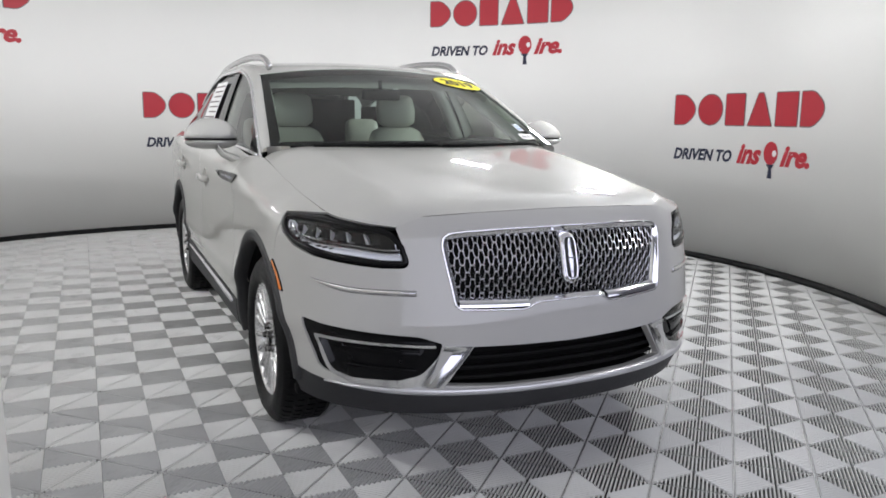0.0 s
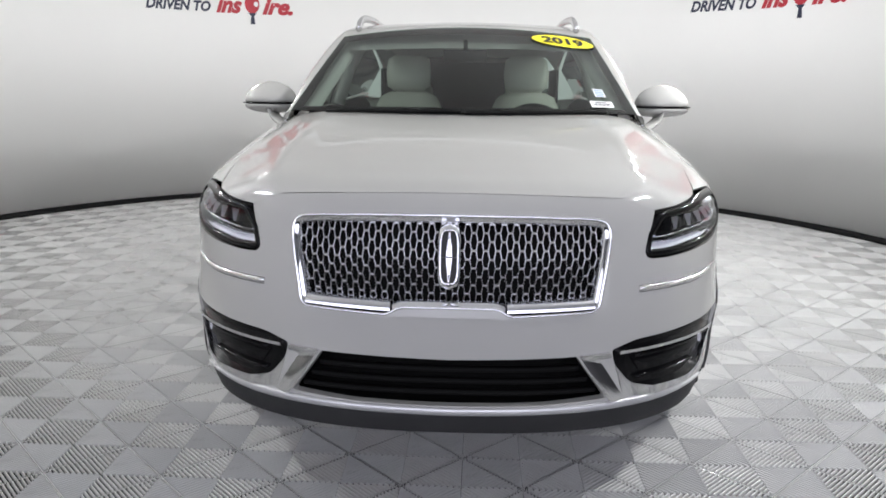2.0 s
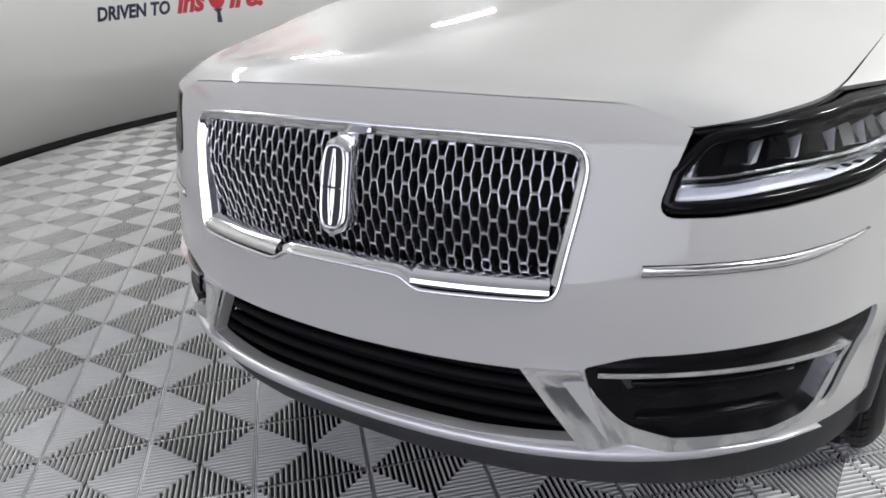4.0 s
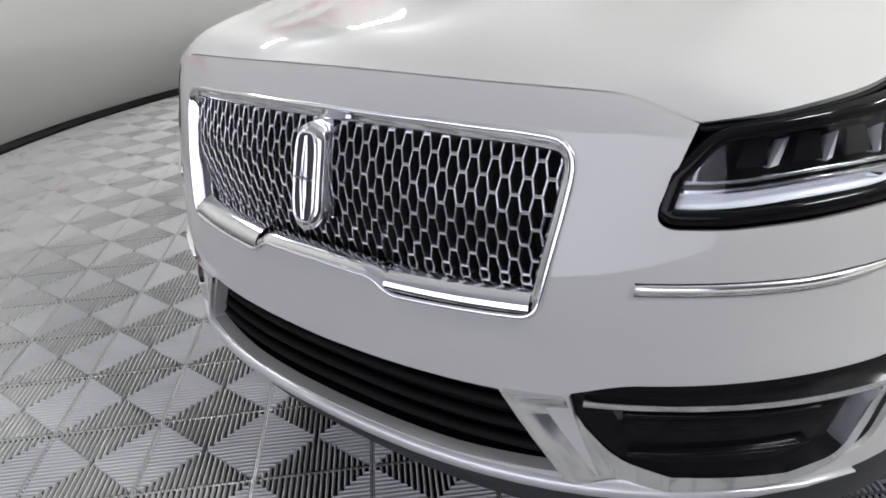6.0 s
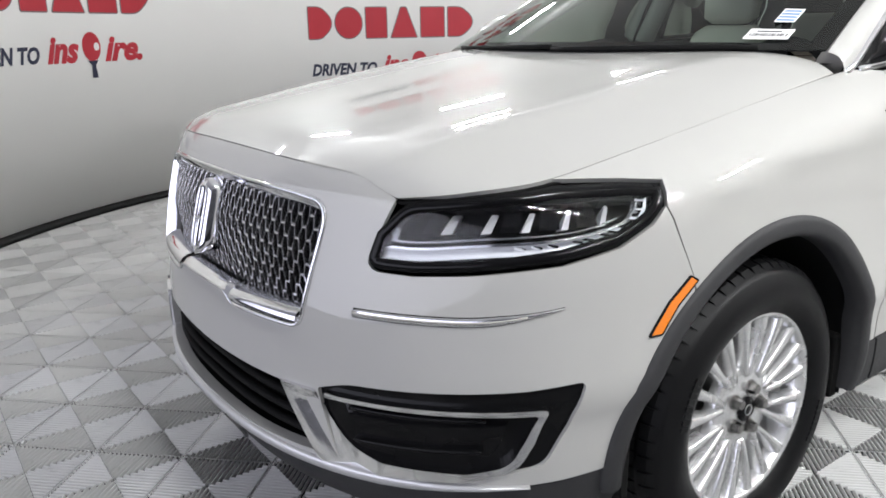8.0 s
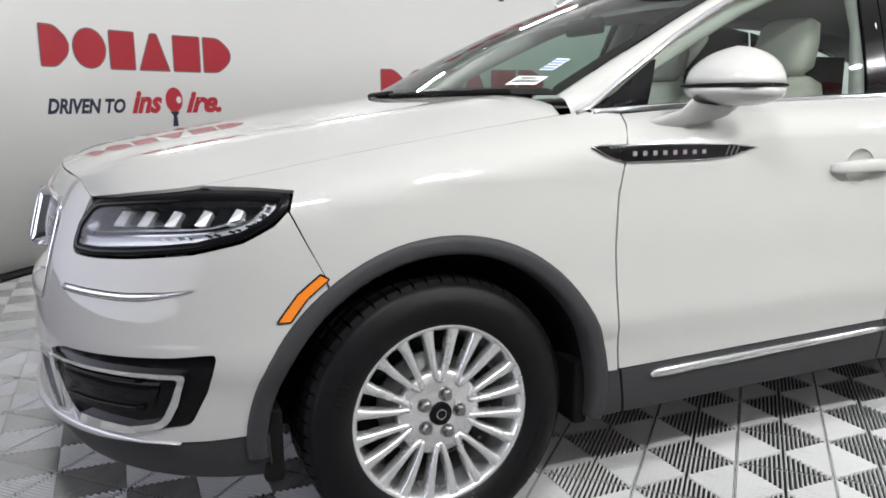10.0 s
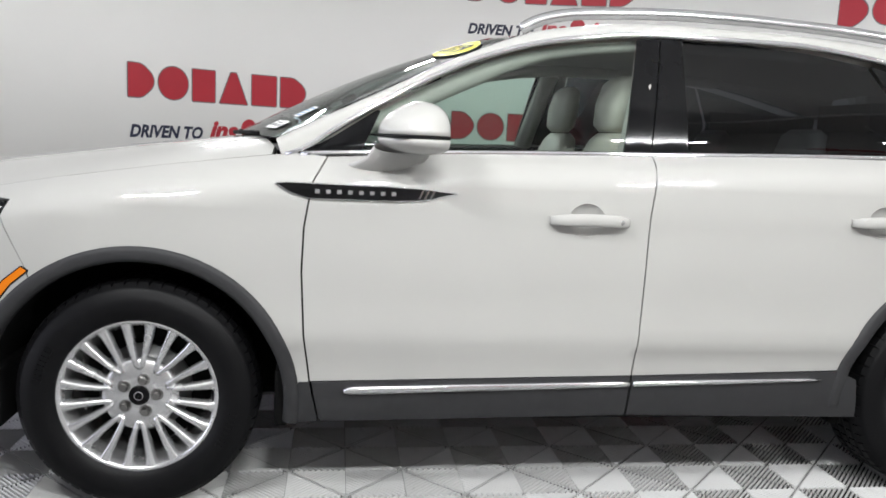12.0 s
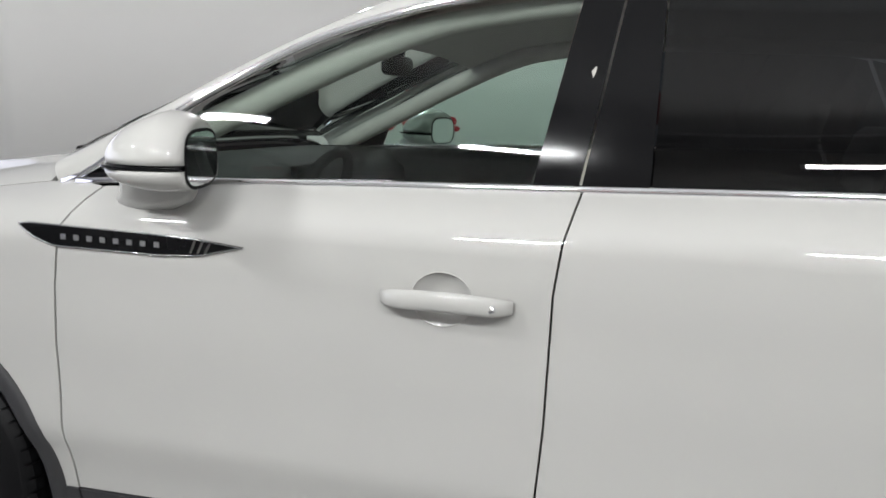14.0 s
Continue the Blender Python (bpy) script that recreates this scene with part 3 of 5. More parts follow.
# grille mesh of tall hexagonal cells
def sunk(z):
    """How far the mesh lies behind the skin towards its foot."""
    return 0.040 * min(1.0, max(0.0, (0.86 - z) / 0.15)) ** 1.2


bm = bmesh.new()
PX, PZ, T = 0.0185, 0.052, 0.0038
for i in range(-28, 29):
    for j in range(-1, 7):
        cx = i * PX
        cz = 0.690 + j * PZ + (PZ / 2 if i % 2 else 0)
        if not inside((ax(abs(cx)) * (1 if cx >= 0 else -1), cz), inset(GRILLE, -0.02)):
            continue
        w, t0, h1 = 0.0120, 0.0065, PZ / 2

        def ring(k, off):
            hexa = [(cx - t0, cz + h1), (cx + t0, cz + h1), (cx + w, cz), (cx + t0, cz - h1), (cx - t0, cz - h1), (cx - w, cz)]
            out = []
            for x, z in hexa:
                x, z = cx + (x - cx) * (1 - 0.62 * k / w), cz + (z - cz) * (1 - k / h1)
                a = ax(min(abs(x), 0.9)) * (1 if x >= 0 else -1)
                p, n = Vector(body(a, z)), normal_at(body, a, z)
                out.append(bm.verts.new(p + n * (off - sunk(z))))
            return out

        r0, r1, r2 = ring(-0.0002, -0.012), ring(T * 0.75, -0.010), ring(T, -0.034)
        for p, q in ((r0, r1), (r1, r2)):
            for k in range(6):
                bm.faces.new((p[k], p[(k + 1) % 6], q[(k + 1) % 6], q[k]))
part("grille_mesh", bm, SATIN, car, "silver mesh grille of tall hexagonal cells", smooth=False)


def frame_on(name, f, outline, width, height, material, parent, side=1, label="", sink=0.012, inward=True):
    """A closed bright frame along an outline."""
    bm = bmesh.new()
    o = [outline, inset(outline, width * 0.12), inset(outline, width * 0.5), inset(outline, width * 0.88), inset(outline, width)]
    rows = []
    for loop, h in zip(o, (-sink, height * 0.7, height, height * 0.7, -sink)):
        rows.append([tuple(Matrix.Diagonal((side, 1, 1)) @ (Vector(f(u, v)) + normal_at(f, u, v) * h)) for u, v in loop])
    rows_mesh(bm, rows, close_v=True)
    return part(name, bm, material, parent, label)


# surround: a bright outer bead and a slope that falls inwards to the mesh
bm = bmesh.new()
rows = []
for d, h in ((-0.006, -0.02), (-0.0055, 0.003), (-0.003, 0.0065), (0.001, 0.0065), (0.004, 0.003), (0.006, 0.0), (0.012, -0.003), (0.018, -0.009), (0.020, -0.034)):
    rows.append([tuple(Vector(body(u, v)) + normal_at(body, u, v) * h) for u, v in inset(GRILLE, d)])
rows_mesh(bm, rows, close_v=True)
part("grille_frame", bm, CHROME, car, "polished chrome grille surround")
# bright ledges at the foot of the grille
for s in BOTH:
    bm = bmesh.new()
    rows = []
    for k in range(13):
        x = 0.178 + 0.268 * k / 12
        z0 = 0.692 + 0.008 * k / 12
        row = []
        for dz, off in ((-0.006, 0.005), (0.004, 0.006), (0.014, 0.000), (0.024, -0.012), (0.031, -0.030), (0.033, -0.062)):
            p, n = Vector(body(ax(x), z0 + dz)), normal_at(body, ax(x), z0 + dz)
            p = p + n * off
            row.append((s * p.x, p.y, p.z))
        rows.append(row)
    rows_mesh(bm, rows)
    part("grille_ledge", bm, CHROME, car, "wide chrome ledge inside the grille")

# emblem
bm = bmesh.new()
rows = []
for zz in np.linspace(0.762, 0.950, 21):
    for_w = 0.035 * max(0.004, 1 - abs((zz - 0.856) / 0.094) ** 8) ** 0.5
    c = Vector(body(0.0, zz))
    rows.append([(x, c.y - d, zz) for x, d in ((-for_w, -0.03), (-for_w, 0.012), (-for_w * 0.85, 0.022), (0, 0.026), (for_w * 0.85, 0.022), (for_w, 0.012), (for_w, -0.03))])
vs = rows_mesh(bm, rows)
cap(bm, vs[0])
cap(bm, vs[-1])
emblem = part("emblem", bm, CHROME, car, "chrome upright emblem plate")
o = [(0.0265 * math.copysign(abs(math.cos(t)) ** 0.5, math.cos(t)), 0.857 + 0.078 * math.copysign(abs(math.sin(t)) ** 0.5, math.sin(t))) for t in np.linspace(0, math.tau, 28, endpoint=False)]
bm = bmesh.new()
tube(bm, [(x * 1.0, body(0, z)[1] - 0.025, z) for x, z in o], 0.004, 6, close=True, up=(0, 1, 0))
part("emblem_ring", bm, CHROME, emblem)
bm = bmesh.new()
fw = [(x * 0.97, body(0, z)[1] - 0.0265, z) for x, z in o]
bm.faces.new([bm.verts.new(p) for p in fw])
part("emblem_field", bm, CLADDING, emblem)
bm = bmesh.new()
for q in (-1, 1):
    tube(bm, [(q * w, body(0, z)[1] - 0.027, z) for w, z in ((0.0015, 0.785), (0.006, 0.83), (0.0075, 0.857), (0.006, 0.884), (0.0015, 0.929))], 0.0022, 6)
box(bm, -0.024, 0.024, body(0, 0.857)[1] - 0.030, body(0, 0.857)[1] - 0.022, 0.855, 0.859)
part("emblem_star", bm, CHROME, emblem, smooth=False)

# intake bars, lip and lower guard
for k, z in enumerate((0.425, 0.462, 0.50)):
    bm = bmesh.new()
    x1 = 0.47 - 0.03 * k
    rows = []
    for i in range(21):
        x = -x1 + 2 * x1 * i / 20
        a = ax(abs(x)) * (1 if x >= 0 else -1)
        p = Vector(body(a, z))
        rows.append([(p.x, p.y + d, z + h) for d, h in ((0.028, -0.008), (0.022, 0.0), (0.03, 0.008), (0.05, 0.006), (0.05, -0.006))])
    vs = rows_mesh(bm, rows, close_v=True)
    part("intake_bar", bm, DARK, car, "gloss black intake bar")
bm = bmesh.new()
rows = []
for x in np.linspace(-0.50, 0.50, 21):
    p = Vector(body(ax(abs(x)) * (1 if x >= 0 else -1), 0.395))
    rows.append([(p.x, p.y + d, z) for d, z in ((0.012, 0.388), (0.06, 0.384), (0.13, 0.384), (0.135, 0.60))])
rows_mesh(bm, rows)
part("intake_tray", bm, DARK, car, "black floor and back of the intake")
lip_half = [(ax(0.3), 0.362), (ax(0.6), 0.372), (ax(0.86), 0.380), (ay(-0.60), 0.388), (ay(-0.507), 0.403), (ay(-0.460), 0.400), (ay(-0.462), 0.288), (ay(-0.50), 0.284), (ay(-0.60), 0.278), (ax(0.86), 0.275), (ax(0.6), 0.275), (ax(0.3), 0.275)]
o = rounded([(0, 0.359)] + lip_half + [(0, 0.275)] + [(-a, z) for a, z in reversed(lip_half)], 0.04)
shell("front_valance", body, o, CLADDING, car, off=-0.004, lip=0.05, res=0.05, label="dark grey plastic lower valance")
line = [(ax(x) * s, 0.3745 + 0.012 * x) for s, xs in ((-1, np.linspace(0.88, 0, 16)), (1, np.linspace(0.05, 0.88, 16))) for x in xs]
strip_on("bumper_lip", body, line, 0.026, 0.010, SILVER, car, label="bright silver lip under the intake", taper=True)

# the bright hooked trim and the black pocket on both corners
for s in BOTH:
    pocket = shell("fog_pocket", body, FOG, GLOSS_BLACK, car, off=-0.010, lip=0.02, side=s, label="gloss black corner pocket")
    inner = rounded([(ax(0.565), 0.545, 0.01), (ax(0.74), 0.551), (ay(-0.70), 0.553, 0.02), (ay(-0.712), 0.49), (ay(-0.74), 0.432, 0.04), (ax(0.80), 0.416), (ax(0.66), 0.418, 0.04)], 0.02)

    def fold(u, v):
        p, n = Vector(body(u, v)), normal_at(body, u, v)
        d = 0.012 + 0.012 * min(1.0, abs(v - 0.515) / 0.09) if v < 0.515 else 0.012 + 0.010 * min(1.0, (v - 0.515) / 0.03)
        return tuple(p - n * (d - 0.012))

    shell("pocket_panel", fold, inner, GLOSS_BLACK, pocket, off=-0.002, lip=0.02, res=0.02, side=s, label="folded gloss black panel")
    for k, z in enumerate((0.462, 0.535)):
        line = [(ax(0.60 - 0.012 * k) + (ay(-0.74) - ax(0.60 - 0.012 * k)) * i / 14, z + 0.006 * i / 14) for i in range(15)]
        strip_on("pocket_fin", body, line, 0.010, 0.004, GLOSS_BLACK, pocket, side=s, sink=0.03)
    stick = rounded([(ax(0.400), 0.552, 0.006), (ax(0.500), 0.556, 0.006), (ax(0.535), 0.50), (ax(0.585), 0.442, 0.03), (ax(0.66), 0.424), (ax(0.80), 0.420), (ay(-0.695), 0.440, 0.03), (ay(-0.672), 0.50), (ay(-0.656), 0.558, 0.012),
                     (ay(-0.73), 0.557), (ax(0.74), 0.555), (ax(0.62), 0.552), (ax(0.53), 0.550), (ax(0.53), 0.558), (ax(0.62), 0.561), (ax(0.74), 0.565), (ay(-0.73), 0.568), (ay(-0.640), 0.570, 0.015), (ay(-0.657), 0.49), (ay(-0.683), 0.428, 0.035), (ax(0.80), 0.402), (ax(0.66), 0.393), (ax(0.57), 0.391), (ax(0.515), 0.392, 0.01)], 0.02)
    
    def channel(u, v):
        """The skin, sloping in towards the pocket on the wide leg of the trim."""
        k = min(1.0, max(0.0, (v - 0.392) / 0.16))
        u0 = ax(0.515) + (ax(0.400) - ax(0.515)) * k
        w = min(1.0, max(0.0, (u - u0) / 0.10))
        return tuple(Vector(body(u, v)) - normal_at(body, u, v) * 0.015 * w * w * (3 - 2 * w) * min(1.0, max(0.0, (0.549 - v) / 0.02)) * min(1.0, max(0.0, (ax(0.66) - u) / 0.08)))

    shell("corner_trim", channel, stick, BRIGHT, car, off=0.009, lip=0.04, res=0.014, side=s, label="polished chrome hooked corner trim")
    line = [(ax(0.592) + (ay(-0.62) - ax(0.592)) * i / 18, 0.745 + 0.004 * (i / 18) + 0.026 * max(0, (i - 9) / 9) ** 2) for i in range(19)]
    # black band for the shaded edge of the strip's recess, which is body-coloured
    strip_on("recess_shade", body, line, 0.022, 0.0014, GLOSS_BLACK, car, side=s, label="black band standing in for shade round the side strip", point=True)
    strip_on("bumper_strip", body, line, 0.018, 0.005, BRIGHT, car, side=s, label="chrome side strip with clear lens", point=True)
    strip_on("strip_lens", body, line[:-3], 0.005, 0.0062, TRIM_GREY, car, side=s, label="clear lens in the side strip")
    mk = rounded([(ay(-0.438), 0.690, 0.004), (ay(-0.405), 0.690, 0.004), (ay(-0.365), 0.745), (ay(-0.312), 0.790, 0.004), (ay(-0.335), 0.803, 0.004), (ay(-0.39), 0.757)], 0.02)
    m = shell("side_marker", body, mk, AMBER, car, off=0.004, lip=0.012, res=0.02, side=s, label="amber side marker lamp")
    frame_on("marker_rim", body, inset(mk, -0.002), 0.005, 0.006, DARK, m, side=s)

# headlamps
LAMP = rounded([(ax(0.600), 0.836, 0.05), (ax(0.618), 0.915), (at(hood_ey(0.03), hood_ez(0.03) - 0.004), hood_ez(0.03) - 0.004, 0.03), *[(at(hood_ey(v), hood_ez(v) - 0.004), hood_ez(v) - 0.004) for v in (0.09, 0.15, 0.21, 0.27, 0.32)], (ay(-0.49), 1.006), (ay(-0.402), 1.000, 0.012), (ay(-0.414), 0.960, 0.02), (ay(-0.448), 0.926, 0.03), (ay(-0.52), 0.887), (ay(-0.63), 0.860), (ax(0.79), 0.843), (ax(0.70), 0.835)], 0.02)
for s in BOTH:
    lamp = empty("headlamp", label="LED headlamp with black rim and clear cover")
    lamp.parent = car
    shell("housing", body, LAMP, DARK, lamp, off=-0.055, lip=0, res=0.04, side=s)
    frame_on("rim", body, inset(LAMP, 0.002), 0.026, 0.0015, GLOSS_BLACK, lamp, side=s, sink=0.045)
    line = [(ax(0.632), 0.872), (ax(0.70), 0.872), (ax(0.79), 0.882), (ay(-0.62), 0.894), (ay(-0.52), 0.918), (ay(-0.474), 0.950), (ay(-0.455), 0.984)]
    guide = spline(line, 6)
    strip_on("light_guide", body, guide, 0.022, -0.018, LENS_SOLID, lamp, side=s, label="clear light guide", sink=0.04)
    strip_on("guide_edge", body, [(a, z + 0.0135) for a, z in spline(line[:-1], 5)], 0.004, -0.012, CHROME, lamp, side=s, sink=0.03)
    strip_on("guide_edge", body, [(a, z + 0.026) for a, z in spline(line[:-2], 5)], 0.003, -0.016, SATIN, lamp, side=s, sink=0.03)
    # cut-glass teeth where the guide turns up
    for k in range(15):
        a, z = guide[int(15 + k * (len(guide) - 17) / 14)]
        tooth = [(a - 0.020, z + 0.002), (a - 0.017, z + 0.002 + 0.006), (a + 0.006, z + 0.004), (a + 0.004, z - 0.002)]
        bm = bmesh.new()
        vs = []
        for (u, v), d in zip(tooth, (-0.020, -0.014, -0.010, -0.016)):
            p = Vector(body(u, v)) + normal_at(body, u, v) * d
            vs.append(bm.verts.new((s * p.x, p.y, p.z)))
        q = Vector(body(a, z)) - normal_at(body, a, z) * 0.034
        tip = bm.verts.new((s * q.x, q.y, q.z))
        bm.faces.new(vs)
        for i in range(4):
            bm.faces.new((vs[i], vs[(i + 1) % 4], tip))
        part("guide_tooth", bm, CHROME, lamp, smooth=False)
    line = [(ax(0.676), 0.964), (ax(0.70), 0.970), (ax(0.77), 0.979), (ay(-0.60), 0.986), (ay(-0.48), 0.989)]
    strip_on("upper_trim", body, spline(line, 4), 0.004, -0.012, CHROME, lamp, side=s, sink=0.04)
    strip_on("inner_trim", body, [(ax(0.650), 0.900), (ax(0.654), 0.925), (ax(0.668), 0.952)], 0.004, -0.014, CHROME, lamp, side=s, sink=0.04)
    for k in range(5):
        t0 = 0.12 + 0.165 * k
        c = ax(0.648) + (ay(-0.50) - ax(0.648)) * t0
        z0 = 0.912 + 0.024 * t0
        # dark lens block, then the bright slanted blade at its side
        for name, w, slope, high, ds, material, label in (("lens_block", 0.046, 0.016, 0.044, (-0.022, -0.022, -0.030, -0.030), GLOSS_BLACK, "dark projector lens"), ("reflector", 0.020, 0.024, 0.042, (-0.010, -0.026, -0.030, -0.014), REFLECTOR, "bright slanted reflector blade")):
            u0 = c if name == "lens_block" else c + 0.044
            quad = [(u0, z0), (u0 + w, z0 + 0.002), (u0 + w * 0.75 + slope, z0 + high), (u0 + slope, z0 + high - 0.003)]
            bm = bmesh.new()
            fr, bk = [], []
            for (u, v), d in zip(quad, ds):
                p, n = Vector(body(u, v)), normal_at(body, u, v)
                q, r = p + n * d, p - n * 0.05
                fr.append(bm.verts.new((s * q.x, q.y, q.z)))
                bk.append(bm.verts.new((s * r.x, r.y, r.z)))
            bm.faces.new(fr)
            for i in range(4):
                bm.faces.new((fr[i], fr[(i + 1) % 4], bk[(i + 1) % 4], bk[i]))
            part(name, bm, material, lamp, label, smooth=False)
    shell("cover", body, inset(LAMP, 0.006), LENS, lamp, off=-0.001, lip=0, res=0.04, side=s, label="clear cover").visible_shadow = False

# bonnet
o = rounded([(-0.9955, 0.0125), (0.9955, 0.0125), (0.9955, 0.3), (0.9955, 0.985), (0.94, 1.0), (-0.94, 1.0), (-0.9955, 0.985), (-0.9955, 0.3)], 0.035)
shell("bonnet", hood, o, PAINT, car, lip=0.014, res=0.05, label="pearl white bonnet with raised edges")
# dark tube under the edge, so the bonnet's shut line looks shaded
bm = bmesh.new()
tube(bm, [tuple(Vector(hood(u * 1.001, v)) - Vector((0, -0.006, 0.011))) for u, v in o], 0.004, 6, close=True)
part("bonnet_gap_shade", bm, DARK, car, "dark tube standing in for shade in the bonnet gap")

# front wings
for s in BOTH:
    top = [(at(hood_ey(v), hood_ez(v) + 0.001), hood_ez(v) + 0.001) for v in (0.96, 0.85, 0.75, 0.65, 0.55, 0.48, 0.42, 0.36, 0.325)]
    o = [(ay(-0.398), 1.002), (ay(-0.411), 0.955), (ay(-0.323), 0.80)] + list(reversed(arch(0, ARCH_R, 3, 127.3)))[0:25]
    o += [(ay(0.543), 0.375), (ay(0.543), 0.44), (ay(0.522), 0.6), (ay(0.511), 0.806), (ay(0.516), 0.95), (ay(0.539), 1.09), (ay(0.584), 1.172), (ay(0.50), 1.178), (ay(0.45), 1.175)] + top + [(ay(-0.49), 1.008)]
    shell("front_wing", body, rounded(o, 0.03), PAINT, car, res=0.045, side=s, label="pearl white front wing")

    # doors
    o = [(ay(0.590), 1.172), (ay(0.545), 1.09), (ay(0.522), 0.95), (ay(0.517), 0.806), (ay(0.528), 0.6), (ay(0.549), 0.44), (ay(1.10), 0.452), (ay(1.648), 0.464), (ay(1.664), 0.755), (ay(1.668), 1.03), (ay(1.680), 1.13), (ay(1.704), 1.224), (ay(1.3), 1.21), (ay(0.9), 1.192)]
    door = shell("front_door", body, rounded(o, 0.03), PAINT, car, holes=(DISH_F,), hole_lip=0.002, res=0.045, side=s, label="pearl white front door")
    o = [(ay(1.709), 1.224), (ay(1.685), 1.13), (ay(1.673), 1.03), (ay(1.669), 0.755), (ay(1.653), 0.464), (ay(2.43), 0.486)] + [(a, z) for a, z in arch(WHEEL_BASE, ARCH_R, 166, 118, 12)] + [(ay(2.64), 0.95), (ay(2.66), 1.15), (ay(2.66), 1.244), (ay(2.2), 1.238)]
    rear = shell("rear_door", body, rounded(o, 0.03), PAINT, car, holes=(DISH_R,), hole_lip=0.002, res=0.045, side=s, label="pearl white rear door")
    # rear quarter
    o = [(ay(2.668), 1.244), (ay(2.668), 1.15), (ay(2.648), 0.95)] + arch(WHEEL_BASE, ARCH_R, 117, 3, 20) + [(A_TAIL + 0.25, 0.38), (A_TAIL + 0.50, 0.40), (A_TAIL + 0.50, 1.22), (ay(3.2), 1.25)]
    shell("rear_quarter", body, rounded(o, 0.04), PAINT, car, res=0.06, side=s, label="pearl white rear quarter")
    # dark sill covers
    o = [(ay(0.512), 0.437), (ay(0.545), 0.437), (ay(0.575), 0.297), (ay(0.47), 0.290), (ay(0.47), 0.33)]
    shell("wing_skirt", body, rounded(o, 0.03), CLADDING, car, off=0.004, lip=0.03, res=0.05, side=s, label="dark grey plastic skirt")
    o = [(ay(0.553), 0.437), (ay(1.645), 0.461), (ay(1.640), 0.318), (ay(0.583), 0.297)]
    shell("door_cladding", body, rounded(o, 0.03), CLADDING, door, off=0.006, lip=0.03, res=0.05, side=s, label="dark grey plastic door cladding")
    o = [(ay(1.653), 0.461), (ay(2.43), 0.482), (ay(2.505), 0.45), (ay(2.53), 0.305), (ay(1.648), 0.318)]
    shell("door_cladding", body, rounded(o, 0.03), CLADDING, rear, off=0.006, lip=0.03, res=0.05, side=s, label="dark grey plastic door cladding")
    strip_on("sill_strip", body, [(ay(1.643 - 0.983 * i / 20), 0.435 - 0.026 * i / 20) for i in (*range(20), 19.4, 19.75, 20)], 0.029, 0.016, CHROME, door, side=s, label="chrome sill strip with a blunt rounded end", shape=pchip([0, 0.75, 0.86, 0.94, 1.0], [0.76, 1.06, 1.10, 0.98, 0.55]))
    strip_on("sill_strip", body, [(ay(1.658 + 0.70 * i / 14), 0.436 + 0.018 * i / 14) for i in range(15)], 0.024, 0.016, CHROME, rear, side=s, label="tapering chrome sill strip", shape=pchip([0, 0.9, 1.0], [0.95, 0.55, 0.35]))
    # wheel arch trims
    for y0, ends in ((0, (-8, 182)), (WHEEL_BASE, (-8, 181))):
        rows = []
        for i in range(41):
            t = radians(ends[0] + (ends[1] - ends[0]) * i / 40)
            row = []
            for r, off in ((0.516, -0.004), (0.513, 0.006), (0.50, 0.010), (0.478, 0.010), (0.466, 0.002), (0.462, -0.03), (0.462, -0.05)):
                u, v = ay(y0 + r * math.cos(t)), ARCH_Z + r * math.sin(t)
                p, n = Vector(body(u, v)), normal_at(body, u, v)
                if off < -0.02:
                    n = Vector((1, 0, 0))
                p = p + n * off
                row.append((s * p.x, p.y, p.z))
            rows.append(row)
        bm = bmesh.new()
        rows_mesh(bm, rows)
        part("arch_trim", bm, CLADDING, car, "dark grey plastic wheel arch trim")
        bm = bmesh.new()
        rows = [[(s * x, y0 + 0.465 * math.cos(radians(a)), ARCH_Z + 0.465 * math.sin(radians(a))) for a in np.linspace(-10, 186, 40)] for x in (0.935, 0.58)]
        vs = rows_mesh(bm, rows)
        cap(bm, vs[1])
        part("arch_liner", bm, DARK, car, "black wheel arch liner")
        for y1, y2 in ((y0 - 0.475, y0 - 0.425), (y0 + 0.430, y0 + 0.475)):
            bm = bmesh.new()
            box(bm, min(s * 0.56, s * 0.925), max(s * 0.56, s * 0.925), y1, y2, 0.265, 0.46, 0.01)
            part("arch_flap", bm, DARK, car, "black flap at the foot of the wheel arch", smooth=False)

